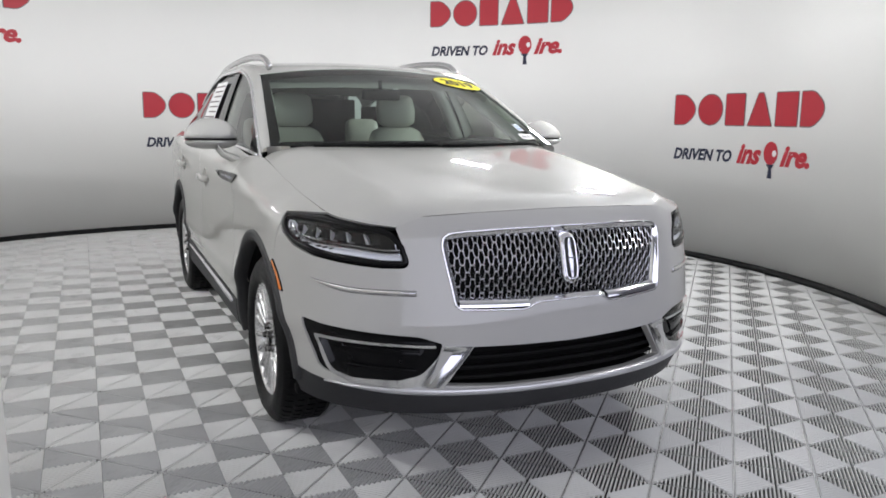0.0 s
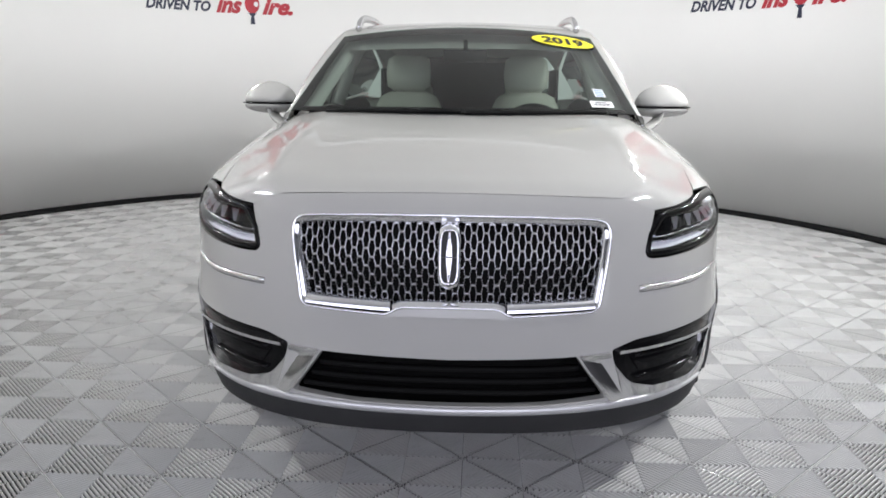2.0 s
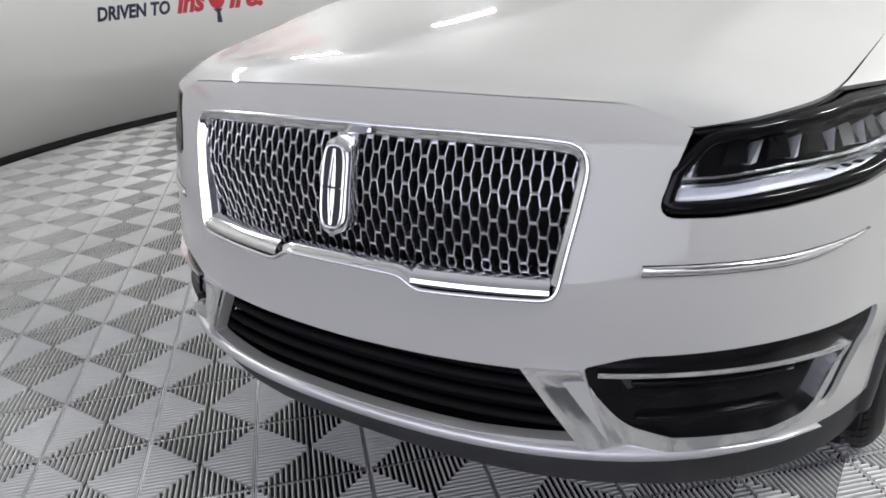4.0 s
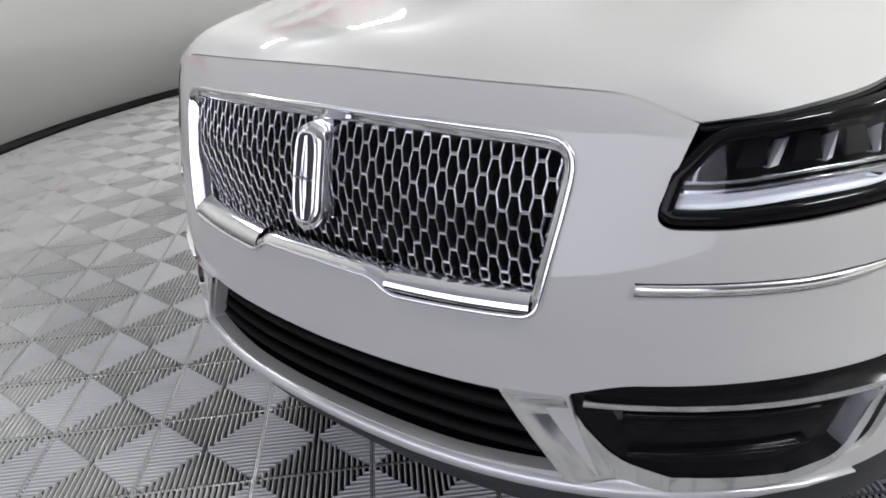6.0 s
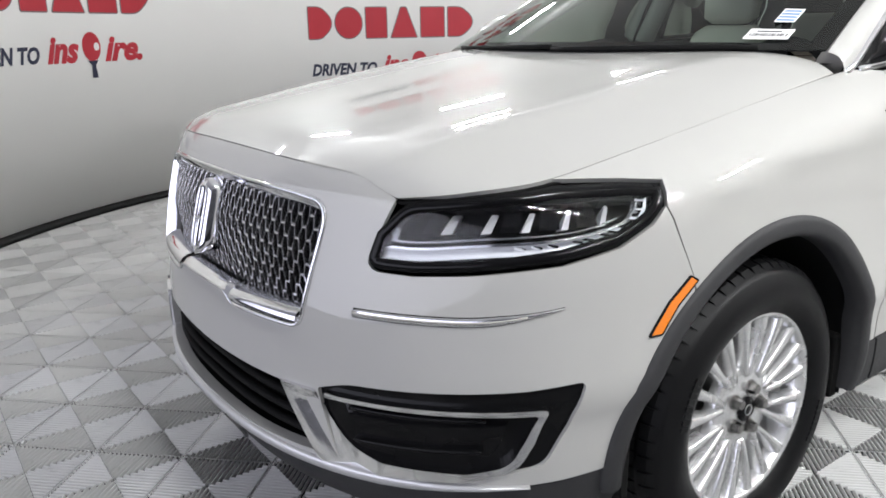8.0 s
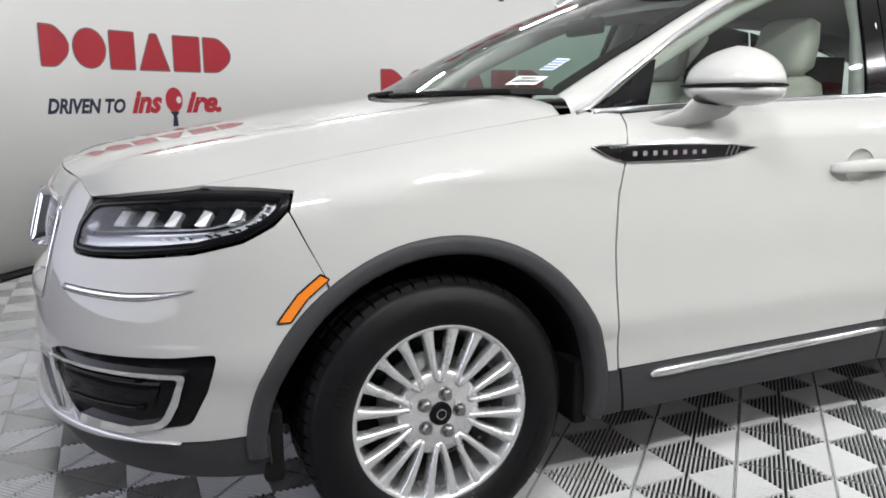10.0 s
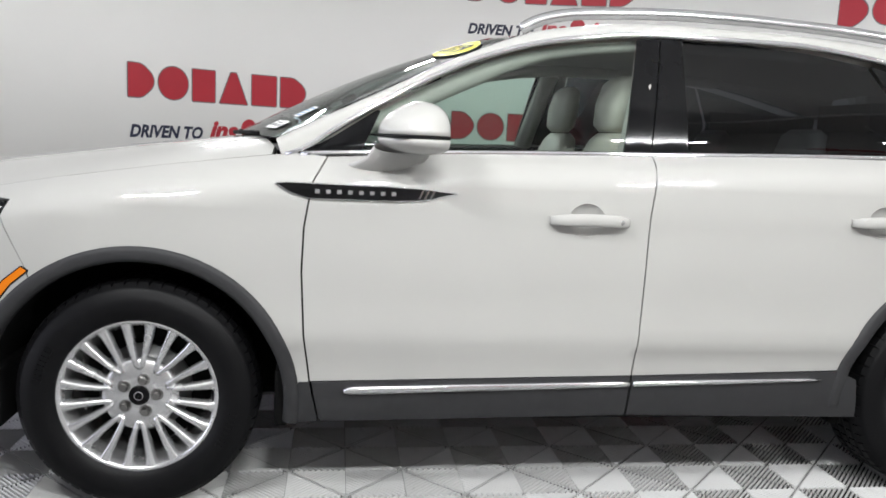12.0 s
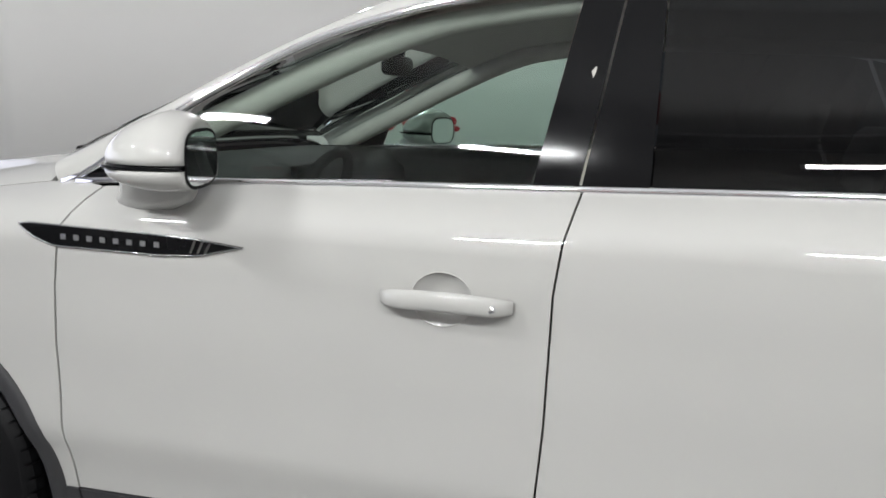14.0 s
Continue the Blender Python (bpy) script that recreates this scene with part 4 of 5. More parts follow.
# ---- greenhouse ----
bm = bmesh.new()
rows = [[pillar(u, v) for u in np.linspace(0, 0.93, 9)] for v in np.linspace(0.44, 3.42, 60)]
for s in BOTH:
    bm = bmesh.new()
    rows_mesh(bm, [[(s * x, y, z) for x, y, z in r] for r in rows])
    part("roof_pillar", bm, PAINT, car, "pearl white windshield pillar and roof edge")
    line = [(0.965, v) for v in np.linspace(0.47, 3.3, 56)]
    bm = bmesh.new()
    tube(bm, [(s * pillar(0.975, v)[0], pillar(0.975, v)[1], pillar(0.975, v)[2]) for v in np.linspace(0.452, 3.3, 60)], 0.0105, 8)
    part("window_strip", bm, CHROME, car, "bright strip over the side windows")
    bm = bmesh.new()
    tube(bm, [(s * (flank(y, top_line(y)) + 0.006), y, top_line(y) - 0.002) for y in np.linspace(0.50, 3.2, 50)], 0.0105, 8)
    part("waist_strip", bm, CHROME, car, "bright strip along the waistline")
    # windows
    tp = [(y, line_z(y) - 0.012) for y in (0.80, 0.95, 1.119, 1.25, 1.397, 1.55, 1.665)]
    o = [(0.712, top_line(0.712) + 0.008)] + tp + [(1.60, top_line(1.6) + 0.008), (1.15, top_line(1.15) + 0.008)]
    shell("front_window", side_glass, rounded([(0.70, 1.20), (0.755, 1.335)] + tp[1:] + [(1.672, 1.637), (1.603, top_line(1.60) + 0.008), (1.15, top_line(1.15) + 0.008)], 0.03), GLASS, car, off=-0.014, lip=0, side=s, label="clear front door window").visible_shadow = False
    o = [(0.49, top_line(0.49) + 0.006), (0.60, line_z(0.60) - 0.012), (0.745, line_z(0.745) - 0.010), (0.757, 1.335), (0.695, top_line(0.695) + 0.006)]
    shell("corner_panel", side_glass, rounded(o, 0.03), GLOSS_BLACK, car, off=-0.008, lip=0.01, side=s, label="black corner of the front window")
    o = [(1.603, top_line(1.60) + 0.008), (1.677, 1.635), (1.762, 1.641), (1.698, top_line(1.698) + 0.008)]
    shell("door_pillar", side_glass, rounded(o, 0.03), GLOSS_BLACK, car, off=-0.004, lip=0.012, side=s, label="gloss black door pillar")
    o = [(1.704, top_line(1.70) + 0.008), (1.768, 1.641), (1.845, 1.643), (1.838, top_line(1.838) + 0.008)]
    shell("door_pillar", side_glass, rounded(o, 0.03), GLOSS_BLACK, car, off=-0.004, lip=0.012, side=s, label="gloss black door pillar")
    o = [(1.842, top_line(1.84) + 0.008), (1.849, 1.642), (2.10, 1.645), (2.35, 1.628), (2.585, 1.592), (2.70, 1.40), (2.70, top_line(2.7) + 0.008), (2.3, top_line(2.3) + 0.008)]
    shell("rear_window", side_glass, rounded(o, 0.04), TINT, car, off=-0.012, lip=0, side=s, label="dark tinted rear door window").visible_shadow = False
    o = [(2.715, top_line(2.71) + 0.008), (2.715, 1.40), (2.60, 1.592), (2.85, 1.54), (3.15, 1.465), (3.27, top_line(3.2) + 0.02)]
    shell("quarter_window", side_glass, rounded(o, 0.04), TINT, car, off=-0.008, lip=0, side=s, label="dark tinted quarter window").visible_shadow = False
    # roof rail
    rail = [(s * 0.615, y, z) for y, z in ((1.27, 1.655), (1.33, 1.688), (1.43, 1.715), (1.6, 1.732), (1.9, 1.744), (2.3, 1.738), (2.7, 1.714), (2.95, 1.678), (3.05, 1.640))]
    bm = bmesh.new()
    tube(bm, spline(rail, 5), 0.017, 8, flat=1.3)
    part("roof_rail", bm, SATIN, car, "bright silver roof rail")

bm = bmesh.new()
rows_mesh(bm, [[roof(x * glass_x(y), y) for x in np.linspace(-1, 1, 25)] for y in np.linspace(1.25, 3.40, 34)])
part("roof_panel", bm, PAINT, car, "pearl white roof")
bm = bmesh.new()
rows = []
for i in range(25):
    x = -0.684 + 1.368 * i / 24
    a, b = Vector(windshield(x / 0.845, 1.0)), Vector(roof(x * glass_x(1.25) / 0.684, 1.25))
    rows.append([a, a.lerp(b, 0.5) + Vector((0, 0, 0.004)), b])
rows_mesh(bm, rows)
part("roof_front", bm, PAINT, car)
o = rounded([(-0.808, 0.0), (0.808, 0.0), (0.808, 1.0), (-0.808, 1.0)], 0.06)
shell("windshield", windshield, o, WINDSHIELD, car, off=0.004, lip=0, res=0.07, label="clear windshield").visible_shadow = False
# black printed border of the windshield
bm = bmesh.new()
border = [[tuple(Vector(windshield(u, v)) + Vector((0, -0.0005, 0.001))) for u, v in lp] for lp in (o, inset(o, 0.048))]
rows_mesh(bm, border, close_v=True)
part("windshield_border", bm, GLOSS_BLACK, car, "black printed windshield border")
bm = bmesh.new()
rows_mesh(bm, [[tuple(Vector(windshield(x, v)) + Vector((0, -0.0004, 0.0012))) for x in np.linspace(-0.765, 0.765, 25)] for v in (0.885, 0.92, 0.955)])
part("shade_band", bm, TINT, car, "tinted band along the top of the windshield").visible_shadow = False
# cowl and wipers
bm = bmesh.new()
rows = []
for i in range(25):
    x = -0.72 + 1.44 * i / 24
    p = Vector(hood(x / 0.842, 1.0)) - Vector((0, 0, 0.012))
    q = Vector(windshield(x, 0.02))
    rows.append([p - Vector((0, 0.04, 0.012)), p.lerp(q, 0.5) - Vector((0, 0, 0.01)), q - Vector((0, 0.0, 0.004))])
rows_mesh(bm, rows)
part("cowl", bm, DARK, car, "black cowl panel under the windshield")
for x0, x1 in ((-0.62, 0.0), (0.02, 0.66)):
    bm = bmesh.new()
    tube(bm, [tuple(Vector(windshield(x0 + (x1 - x0) * t, 0.004 + 0.015 * t)) + Vector((0, -0.018, 0.003))) for t in np.linspace(0, 1, 10)], 0.008, 6)
    part("wiper", bm, DARK, car, "black wiper blade")

# tail, simply closed
o = rounded([(A_TAIL + 0.505, 0.40), (A_TAIL + 1.149, 0.40), (A_TAIL + 1.149, 1.20), (A_TAIL + 0.505, 1.20)], 0.06)
for s in BOTH:
    shell("tailgate_half", body, o, PAINT, car, lip=0, res=0.1, side=s)
    o3 = rounded([(A_TAIL - 0.02, 0.39), (A_TAIL + 1.149, 0.39), (A_TAIL + 1.149, 0.28), (A_TAIL - 0.05, 0.28)], 0.08)
    shell("rear_valance", body, o3, CLADDING, car, lip=0.03, res=0.1, side=s)
bm = bmesh.new()
rows_mesh(bm, [[(x * w, y, z) for x in np.linspace(-1, 1, 9)] for w, y, z in ((0.57, 3.40, 1.59), (0.62, 3.55, 1.45), (0.68, 3.68, 1.30), (0.72, 3.80, 1.19))])
part("rear_screen", bm, TINT, car, "dark tinted rear screen").visible_shadow = False

# underbody and inner shell, dark where it stands for shade in the gaps
bm = bmesh.new()
box(bm, -0.55, 0.55, -0.80, -0.48, 0.285, 0.32)
box(bm, -0.57, 0.57, -0.72, 3.55, 0.265, 0.34)
box(bm, -0.86, 0.86, 0.52, 2.41, 0.27, 0.36)
part("underbody", bm, DARK, car, "black underbody", smooth=False)
for s in BOTH:
    o = rounded([(ay(0.48), 0.40), (ay(2.36), 0.42), (ay(2.36), 1.15), (ay(0.50), 1.10)], 0.1)
    shell("door_inner", body, o, TRIM_GREY, car, off=-0.06, lip=0, res=0.15, side=s)
    o = rounded([(ay(-0.30), 0.90), (ay(0.3), 0.90), (ay(0.56), 0.40), (ay(0.62), 0.40), (ay(0.62), 1.10), (ay(0.3), 1.08), (ay(-0.30), 0.96)], 0.1)
    shell("wing_inner", body, o, DARK, car, off=-0.018, lip=0, res=0.1, side=s)
# dark sheet below the bonnet skin; its colour gives the gaps their shade
bm = bmesh.new()
rows_mesh(bm, [[tuple(Vector(hood(u, v)) - Vector((0, 0, 0.03))) for u in np.linspace(-0.95, 0.95, 15)] for v in np.linspace(0.02, 0.98, 10)])
part("bonnet_inner", bm, DARK, car, "dark sheet under the bonnet for shade in its gaps")


# ---- wheels ----
def wheel(parent, y0, s):
    w = empty("wheel", label="silver multi-spoke alloy wheel with black tyre")
    w.parent = parent
    xo = 0.938

    def lathe(name, prof, material, owner, n=64, label=""):
        bm = bmesh.new()
        rows = [[(s * x, y0 + r * math.cos(k * math.tau / n), 0.375 + r * math.sin(k * math.tau / n)) for k in range(n)] for x, r in prof]
        rows_mesh(bm, rows, close_v=True)
        return part(name, bm, material, owner, label)

    tyre = lathe("tyre", [(xo - 0.004, 0.246), (xo + 0.012, 0.258), (xo + 0.024, 0.285), (xo + 0.028, 0.305), (xo + 0.024, 0.330), (xo + 0.012, 0.352), (xo + 0.010, 0.356), (xo - 0.004, 0.368), (xo - 0.03, 0.3745),
                           (xo - 0.10, 0.3755), (xo - 0.18, 0.3745), (xo - 0.21, 0.365), (xo - 0.23, 0.33), (xo - 0.23, 0.28), (xo - 0.21, 0.246)], RUBBER, w, 72, "black rubber tyre")
    # tread blocks at the shoulder
    bm = bmesh.new()
    for k in range(60):
        a0, a1 = (k + 0.09) * math.tau / 60, (k + 0.91) * math.tau / 60
        for xs in ((xo + 0.003, xo - 0.034), (xo - 0.042, xo - 0.082), (xo - 0.09, xo - 0.13), (xo - 0.138, xo - 0.185)):
            sh = 0.004 if xs[0] > xo else 0.0
            quad = []
            for a in (a0, a1):
                for x, r in ((xs[0], 0.371 - 1.6 * sh), (xs[0] - 0.014, 0.3805 - sh), (xs[1], 0.3815), (xs[1], 0.372)):
                    quad.append(bm.verts.new((s * x, y0 + r * math.cos(a), 0.375 + r * math.sin(a))))
            for i in range(3):
                bm.faces.new((quad[i], quad[i + 1], quad[i + 5], quad[i + 4]))
            bm.faces.new(quad[0:4])
            bm.faces.new(quad[4:8])
    part("tread", bm, RUBBER, tyre, smooth=False)
    # raised bars where the maker's word stands on the sidewall
    for a_mid in (math.pi * 0.88, -math.pi * 0.12):
        for k in range(8):
            a = a_mid - s * (k - 3.5) * 0.052
            d = 0.019
            bm = bmesh.new()
            rows = [[(s * (xo + h), y0 + r * math.cos(aa), 0.375 + r * math.sin(aa)) for aa, r in ((a - d, 0.293), (a + d, 0.293), (a + d * 0.95, 0.318), (a - d * 0.95, 0.318))] for h in (0.024, 0.0295)]
            vs = rows_mesh(bm, rows, close_v=True)
            cap(bm, vs[1])
            part("sidewall_bar", bm, RUBBER, tyre, smooth=False)
    rim = lathe("rim", [(xo - 0.012, 0.244), (xo + 0.002, 0.256), (xo + 0.006, 0.254), (xo + 0.005, 0.246), (xo - 0.004, 0.238), (xo - 0.03, 0.234), (xo - 0.06, 0.222), (xo - 0.16, 0.205), (xo - 0.20, 0.23)], ALLOY, w, 72, "silver rim")
    lathe("brake_disc", [(xo - 0.10, 0.01), (xo - 0.10, 0.15), (xo - 0.115, 0.15), (xo - 0.115, 0.01)], STEEL, w, 40, "steel brake disc")
    lathe("wheel_back", [(xo - 0.15, 0.01), (xo - 0.15, 0.222)], DARK, w, 40)
    # spokes: ten pairs, each joined at its root like a V
    for k in range(20):
        c0, q0 = (k // 2) * math.tau / 10 + math.tau / 20, 1 if k % 2 else -1
        bm = bmesh.new()
        rows = []
        for r, x, wd, off in ((0.086, -0.014, 0.0080, 0.03), (0.096, -0.009, 0.0085, 0.075), (0.115, -0.007, 0.0085, 0.115), (0.15, -0.004, 0.0095, 0.142), (0.19, -0.001, 0.0115, 0.152), (0.225, 0.001, 0.0140, 0.155), (0.244, 0.001, 0.0195, 0.156)):
            an = c0 + q0 * off
            c = Vector((0, r * math.cos(an), r * math.sin(an)))
            t = Vector((0, -math.sin(an), math.cos(an)))
            rows.append([(s * (xo + x + dx), y0 + (c + t * wd * q).y, 0.375 + (c + t * wd * q).z) for q, dx in ((-1, -0.034), (-1, -0.006), (-0.55, 0.0), (0.55, 0.0), (1, -0.006), (1, -0.034))])
        vs = rows_mesh(bm, rows)
        cap(bm, vs[0])
        part("spoke", bm, ALLOY, rim)
    lathe("hub", [(xo - 0.05, 0.122), (xo - 0.024, 0.120), (xo - 0.018, 0.113), (xo - 0.016, 0.090), (xo - 0.012, 0.070), (xo - 0.010, 0.034), (xo - 0.012, 0.028)], ALLOY, rim, 40)
    lathe("centre_cap", [(xo - 0.03, 0.033), (xo - 0.006, 0.032), (xo - 0.003, 0.028), (xo - 0.002, 0.001)], GLOSS_BLACK, rim, 32, "black centre cap")
    lathe("cap_ring", [(xo - 0.0035, 0.0150), (xo - 0.0005, 0.0135), (xo - 0.0035, 0.0120)], CHROME, rim, 24)
    for k in range(5):
        a = k * math.tau / 5 + 0.05
        bm = bmesh.new()
        m = Matrix.Translation((s * (xo - 0.003), y0 + 0.0555 * math.cos(a), 0.375 + 0.0555 * math.sin(a))) @ Matrix.Rotation(s * math.pi / 2, 4, "Y")
        bmesh.ops.create_cone(bm, cap_ends=True, segments=6, radius1=0.0170, radius2=0.0125, depth=0.026, matrix=m)
        bmesh.ops.create_cone(bm, cap_ends=True, segments=16, radius1=0.0205, radius2=0.0195, depth=0.005, matrix=Matrix.Translation((s * -0.007, 0, 0)) @ m)
        part("wheel_nut", bm, NUT, rim, smooth=False)
    return w


for y0 in (0.0, WHEEL_BASE):
    for s in BOTH:
        wheel(car, y0, s)

# ---- mirrors, handles, badges ----
M_COS, M_SIN = math.cos(radians(14)), math.sin(radians(14))
for s in BOTH:
    mir = empty("wing_mirror", label="white wing mirror with dark trim line")
    mir.parent = car

    def lobe(name, c, r, p, material, cut=None, n=20, label="", floor_z=None, roof_z=None):
        bm = bmesh.new()
        rows = []
        for i in range(n + 1):
            ph = -math.pi / 2 + math.pi * i / n
            row = []
            for k in range(2 * n):
                th = k * math.tau / (2 * n)
                q = [math.cos(ph) * math.cos(th), math.cos(ph) * math.sin(th), math.sin(ph)]
                q = [math.copysign(abs(v) ** p, v) for v in q]
                lx, ly = r[0] * q[0], r[1] * q[1]
                f = min(1.0, max(0.0, -q[1]))
                ly *= 1.0 + 0.18 * f
                z = c[2] + r[2] * q[2] * (1.0 - 0.22 * f) + (0.012 * (1 - abs(q[0])) if r[2] > 0.08 and q[2] > 0 else 0.0)
                ly = min(ly, cut) if cut else ly
                x, y = c[0] + lx * M_COS - ly * M_SIN, c[1] + lx * M_SIN + ly * M_COS
                z = max(z, floor_z) if floor_z else min(z, roof_z) if roof_z else z
                row.append((s * x, y, z))
            rows.append(row)
        rows_mesh(bm, rows, close_v=True)
        return part(name, bm, material, mir, label)

    lobe("cap", (1.022, 0.868, 1.250), (0.138, 0.105, 0.098), 0.88, PAINT, cut=0.062, floor_z=1.255, label="pearl white mirror cap")
    lobe("trim_line", (1.022, 0.868, 1.249), (0.133, 0.101, 0.007), 0.5, GLOSS_BLACK, cut=0.060)
    lobe("skull", (1.022, 0.868, 1.243), (0.137, 0.104, 0.050), 0.8, PAINT, cut=0.062, roof_z=1.243, label="pearl white lower shell")
    bm = bmesh.new()
    o = [(s * (1.022 + e * M_COS - 0.0645 * M_SIN), 0.868 + e * M_SIN + 0.0645 * M_COS, 1.262 + 0.055 * math.copysign(abs(math.sin(t)) ** 0.6, math.sin(t))) for t in np.linspace(0, math.tau, 32, endpoint=False) for e in [0.100 * math.copysign(abs(math.cos(t)) ** 0.6, math.cos(t))]]
    bm.faces.new([bm.verts.new(p) for p in o])
    part("mirror_glass", bm, MIRROR, mir, "mirror glass", smooth=False)
    bm = bmesh.new()
    o2m = [(s * (1.022 + e * M_COS - 0.0635 * M_SIN), 0.868 + e * M_SIN + 0.0635 * M_COS, 1.262 + 0.062 * math.copysign(abs(math.sin(t)) ** 0.6, math.sin(t))) for t in np.linspace(0, math.tau, 32, endpoint=False) for e in [0.108 * math.copysign(abs(math.cos(t)) ** 0.6, math.cos(t))]]
    bm.faces.new([bm.verts.new(p) for p in o2m])
    part("glass_border", bm, DARK, mir, smooth=False)
    bm = bmesh.new()
    rows = []
    for t, x, y, z, a, b in ((0, 0.905, 0.715, 1.140, 0.075, 0.020), (1, 0.945, 0.755, 1.155, 0.085, 0.024), (2, 0.985, 0.805, 1.178, 0.095, 0.022), (3, 1.01, 0.83, 1.215, 0.10, 0.02)):
        rows.append([(s * x, y + a * math.cos(k * math.tau / 16), z + b * math.sin(k * math.tau / 16)) for k in range(16)])
    rows_mesh(bm, rows, close_v=True)
    part("stalk", bm, PAINT, mir, "pearl white mirror arm")

    for y_mid, z_mid, key in ((1.458, 0.998, True), (2.545, 1.022, False)):
        h = empty("door_handle", label="pearl white pull handle")
        h.parent = car
        bm = bmesh.new()
        rows = []
        for t in np.linspace(-1, 1, 15):
            y = y_mid + 0.137 * t
            off = 0.004 + 0.030 * (1 - abs(t) ** 6)
            hh = 0.021 * (1 - 0.35 * abs(t) ** 5)
            c = Vector((flank(y, z_mid) + off, y, z_mid + 0.006 * (1 - t * t)))
            rows.append([(s * (c.x + 0.011 * math.cos(k * math.tau / 12)), c.y, c.z + hh * math.copysign(abs(math.sin(k * math.tau / 12)) ** 0.7, math.sin(k * math.tau / 12))) for k in range(12)])
        vs = rows_mesh(bm, rows, close_v=True)
        cap(bm, vs[0])
        cap(bm, vs[-1])
        for e in (-0.115, 0.115):
            box(bm, s * (flank(y_mid + e, z_mid) - 0.005), s * (flank(y_mid + e, z_mid) + 0.02), y_mid + e - 0.012, y_mid + e + 0.012, z_mid - 0.012, z_mid + 0.014)
        part("grip", bm, PAINT, h)
        # hollow behind the grip
        o = dish_outline(y_mid, z_mid)

        def dish(a, z, c=(ay(y_mid - 0.01), z_mid + 0.002)):
            p = body(a, z)
            d = min(1.0, math.hypot((a - c[0]) / 0.066, (z - c[1]) / 0.058))
            return (p[0] - 0.020 * (1 - d ** 3), p[1], p[2])

        shell("handle_dish", dish, o, PAINT, h, lip=0, res=0.012, side=s)
        frame_on("dish_edge", body, o, 0.0025, 0.0016, PAINT, h, side=s, sink=0.001)
        if key:
            bm = bmesh.new()
            bmesh.ops.create_cone(bm, cap_ends=True, segments=20, radius1=0.0075, radius2=0.007, depth=0.006, matrix=Matrix.Translation((s * (flank(1.557, 0.998) + 0.038), 1.557, 0.999)) @ Matrix.Rotation(math.pi / 2, 4, "Y"))
            part("key_lock", bm, CHROME, h, "chrome key lock")

    # wing badge: black blade with bright bars in place of the word
    blade = rounded([(ay(0.425), 1.084, 0.003), (ay(0.46), 1.089, 0.01), (ay(0.75), 1.088), (ay(0.90), 1.084), (ay(1.010), 1.073, 0.003), (ay(0.90), 1.046), (ay(0.80), 1.040), (ay(0.53), 1.041, 0.01), (ay(0.475), 1.058)], 0.03)
    bd = shell("wing_badge", body, blade, GLOSS_BLACK, car, off=0.006, lip=0.012, res=0.03, side=s, label="gloss black blade badge with bright word")
    frame_on("badge_edge", body, blade, 0.0028, 0.0075, SATIN, bd, side=s, sink=0.002)
    for k in range(8):
        y = 0.552 + 0.0345 * k
        bar = rounded([(ay(y), 1.059), (ay(y + 0.014), 1.059), (ay(y + 0.014), 1.071), (ay(y), 1.071)], 0.02)
        shell("badge_bar", body, bar, SATIN, bd, off=0.009, lip=0.004, res=0.02, side=s)
    for k in range(3):
        y = 0.88 + 0.018 * k
        bar = rounded([(ay(y), 1.052 + 0.001 * k), (ay(y + 0.006), 1.052 + 0.001 * k), (ay(y + 0.018), 1.080 - 0.0015 * k), (ay(y + 0.012), 1.080 - 0.0015 * k)], 0.02)
        shell("badge_louvre", body, bar, NUT, bd, off=0.008, lip=0.003, res=0.02, side=s)

# ---- cabin ----
def seat(x, y, parent, wide=0.50, drop=0.0):
    st = empty("seat", label="pale leather seat with headrest")
    st.parent = parent

    def cushion(name, rows_in):
        bm = bmesh.new()
        rows = []
        for y_, z_, w_, d_ in rows_in:
            rows.append([(x + w_ * math.copysign(abs(math.cos(t)) ** 0.55, math.cos(t)), y_ + d_ * math.copysign(abs(math.sin(t)) ** 0.7, math.sin(t)), z_ - drop) for t in np.linspace(0, math.tau, 24, endpoint=False)])
        vs = rows_mesh(bm, rows, close_v=True)
        cap(bm, vs[0])
        cap(bm, vs[-1])
        return part(name, bm, LEATHER, st)

    k = wide / 2
    cushion("seat_base", [(y - 0.20, 0.55, k * 0.95, 0.26), (y - 0.20, 0.66, k, 0.28), (y - 0.20, 0.74, k * 0.98, 0.27), (y - 0.20, 0.765, k * 0.85, 0.22)])
    cushion("backrest", [(y + 0.05, 0.72, k * 0.95, 0.07), (y + 0.09, 0.85, k, 0.075), (y + 0.14, 1.02, k * 0.98, 0.075), (y + 0.19, 1.18, k * 0.88, 0.065), (y + 0.215, 1.27, k * 0.72, 0.05), (y + 0.22, 1.30, k * 0.5, 0.03)])
    cushion("headrest", [(y + 0.215, 1.305, 0.09, 0.03), (y + 0.215, 1.335, 0.135, 0.05), (y + 0.225, 1.42, 0.142, 0.055), (y + 0.24, 1.50, 0.13, 0.045), (y + 0.245, 1.525, 0.09, 0.025)])
    return st


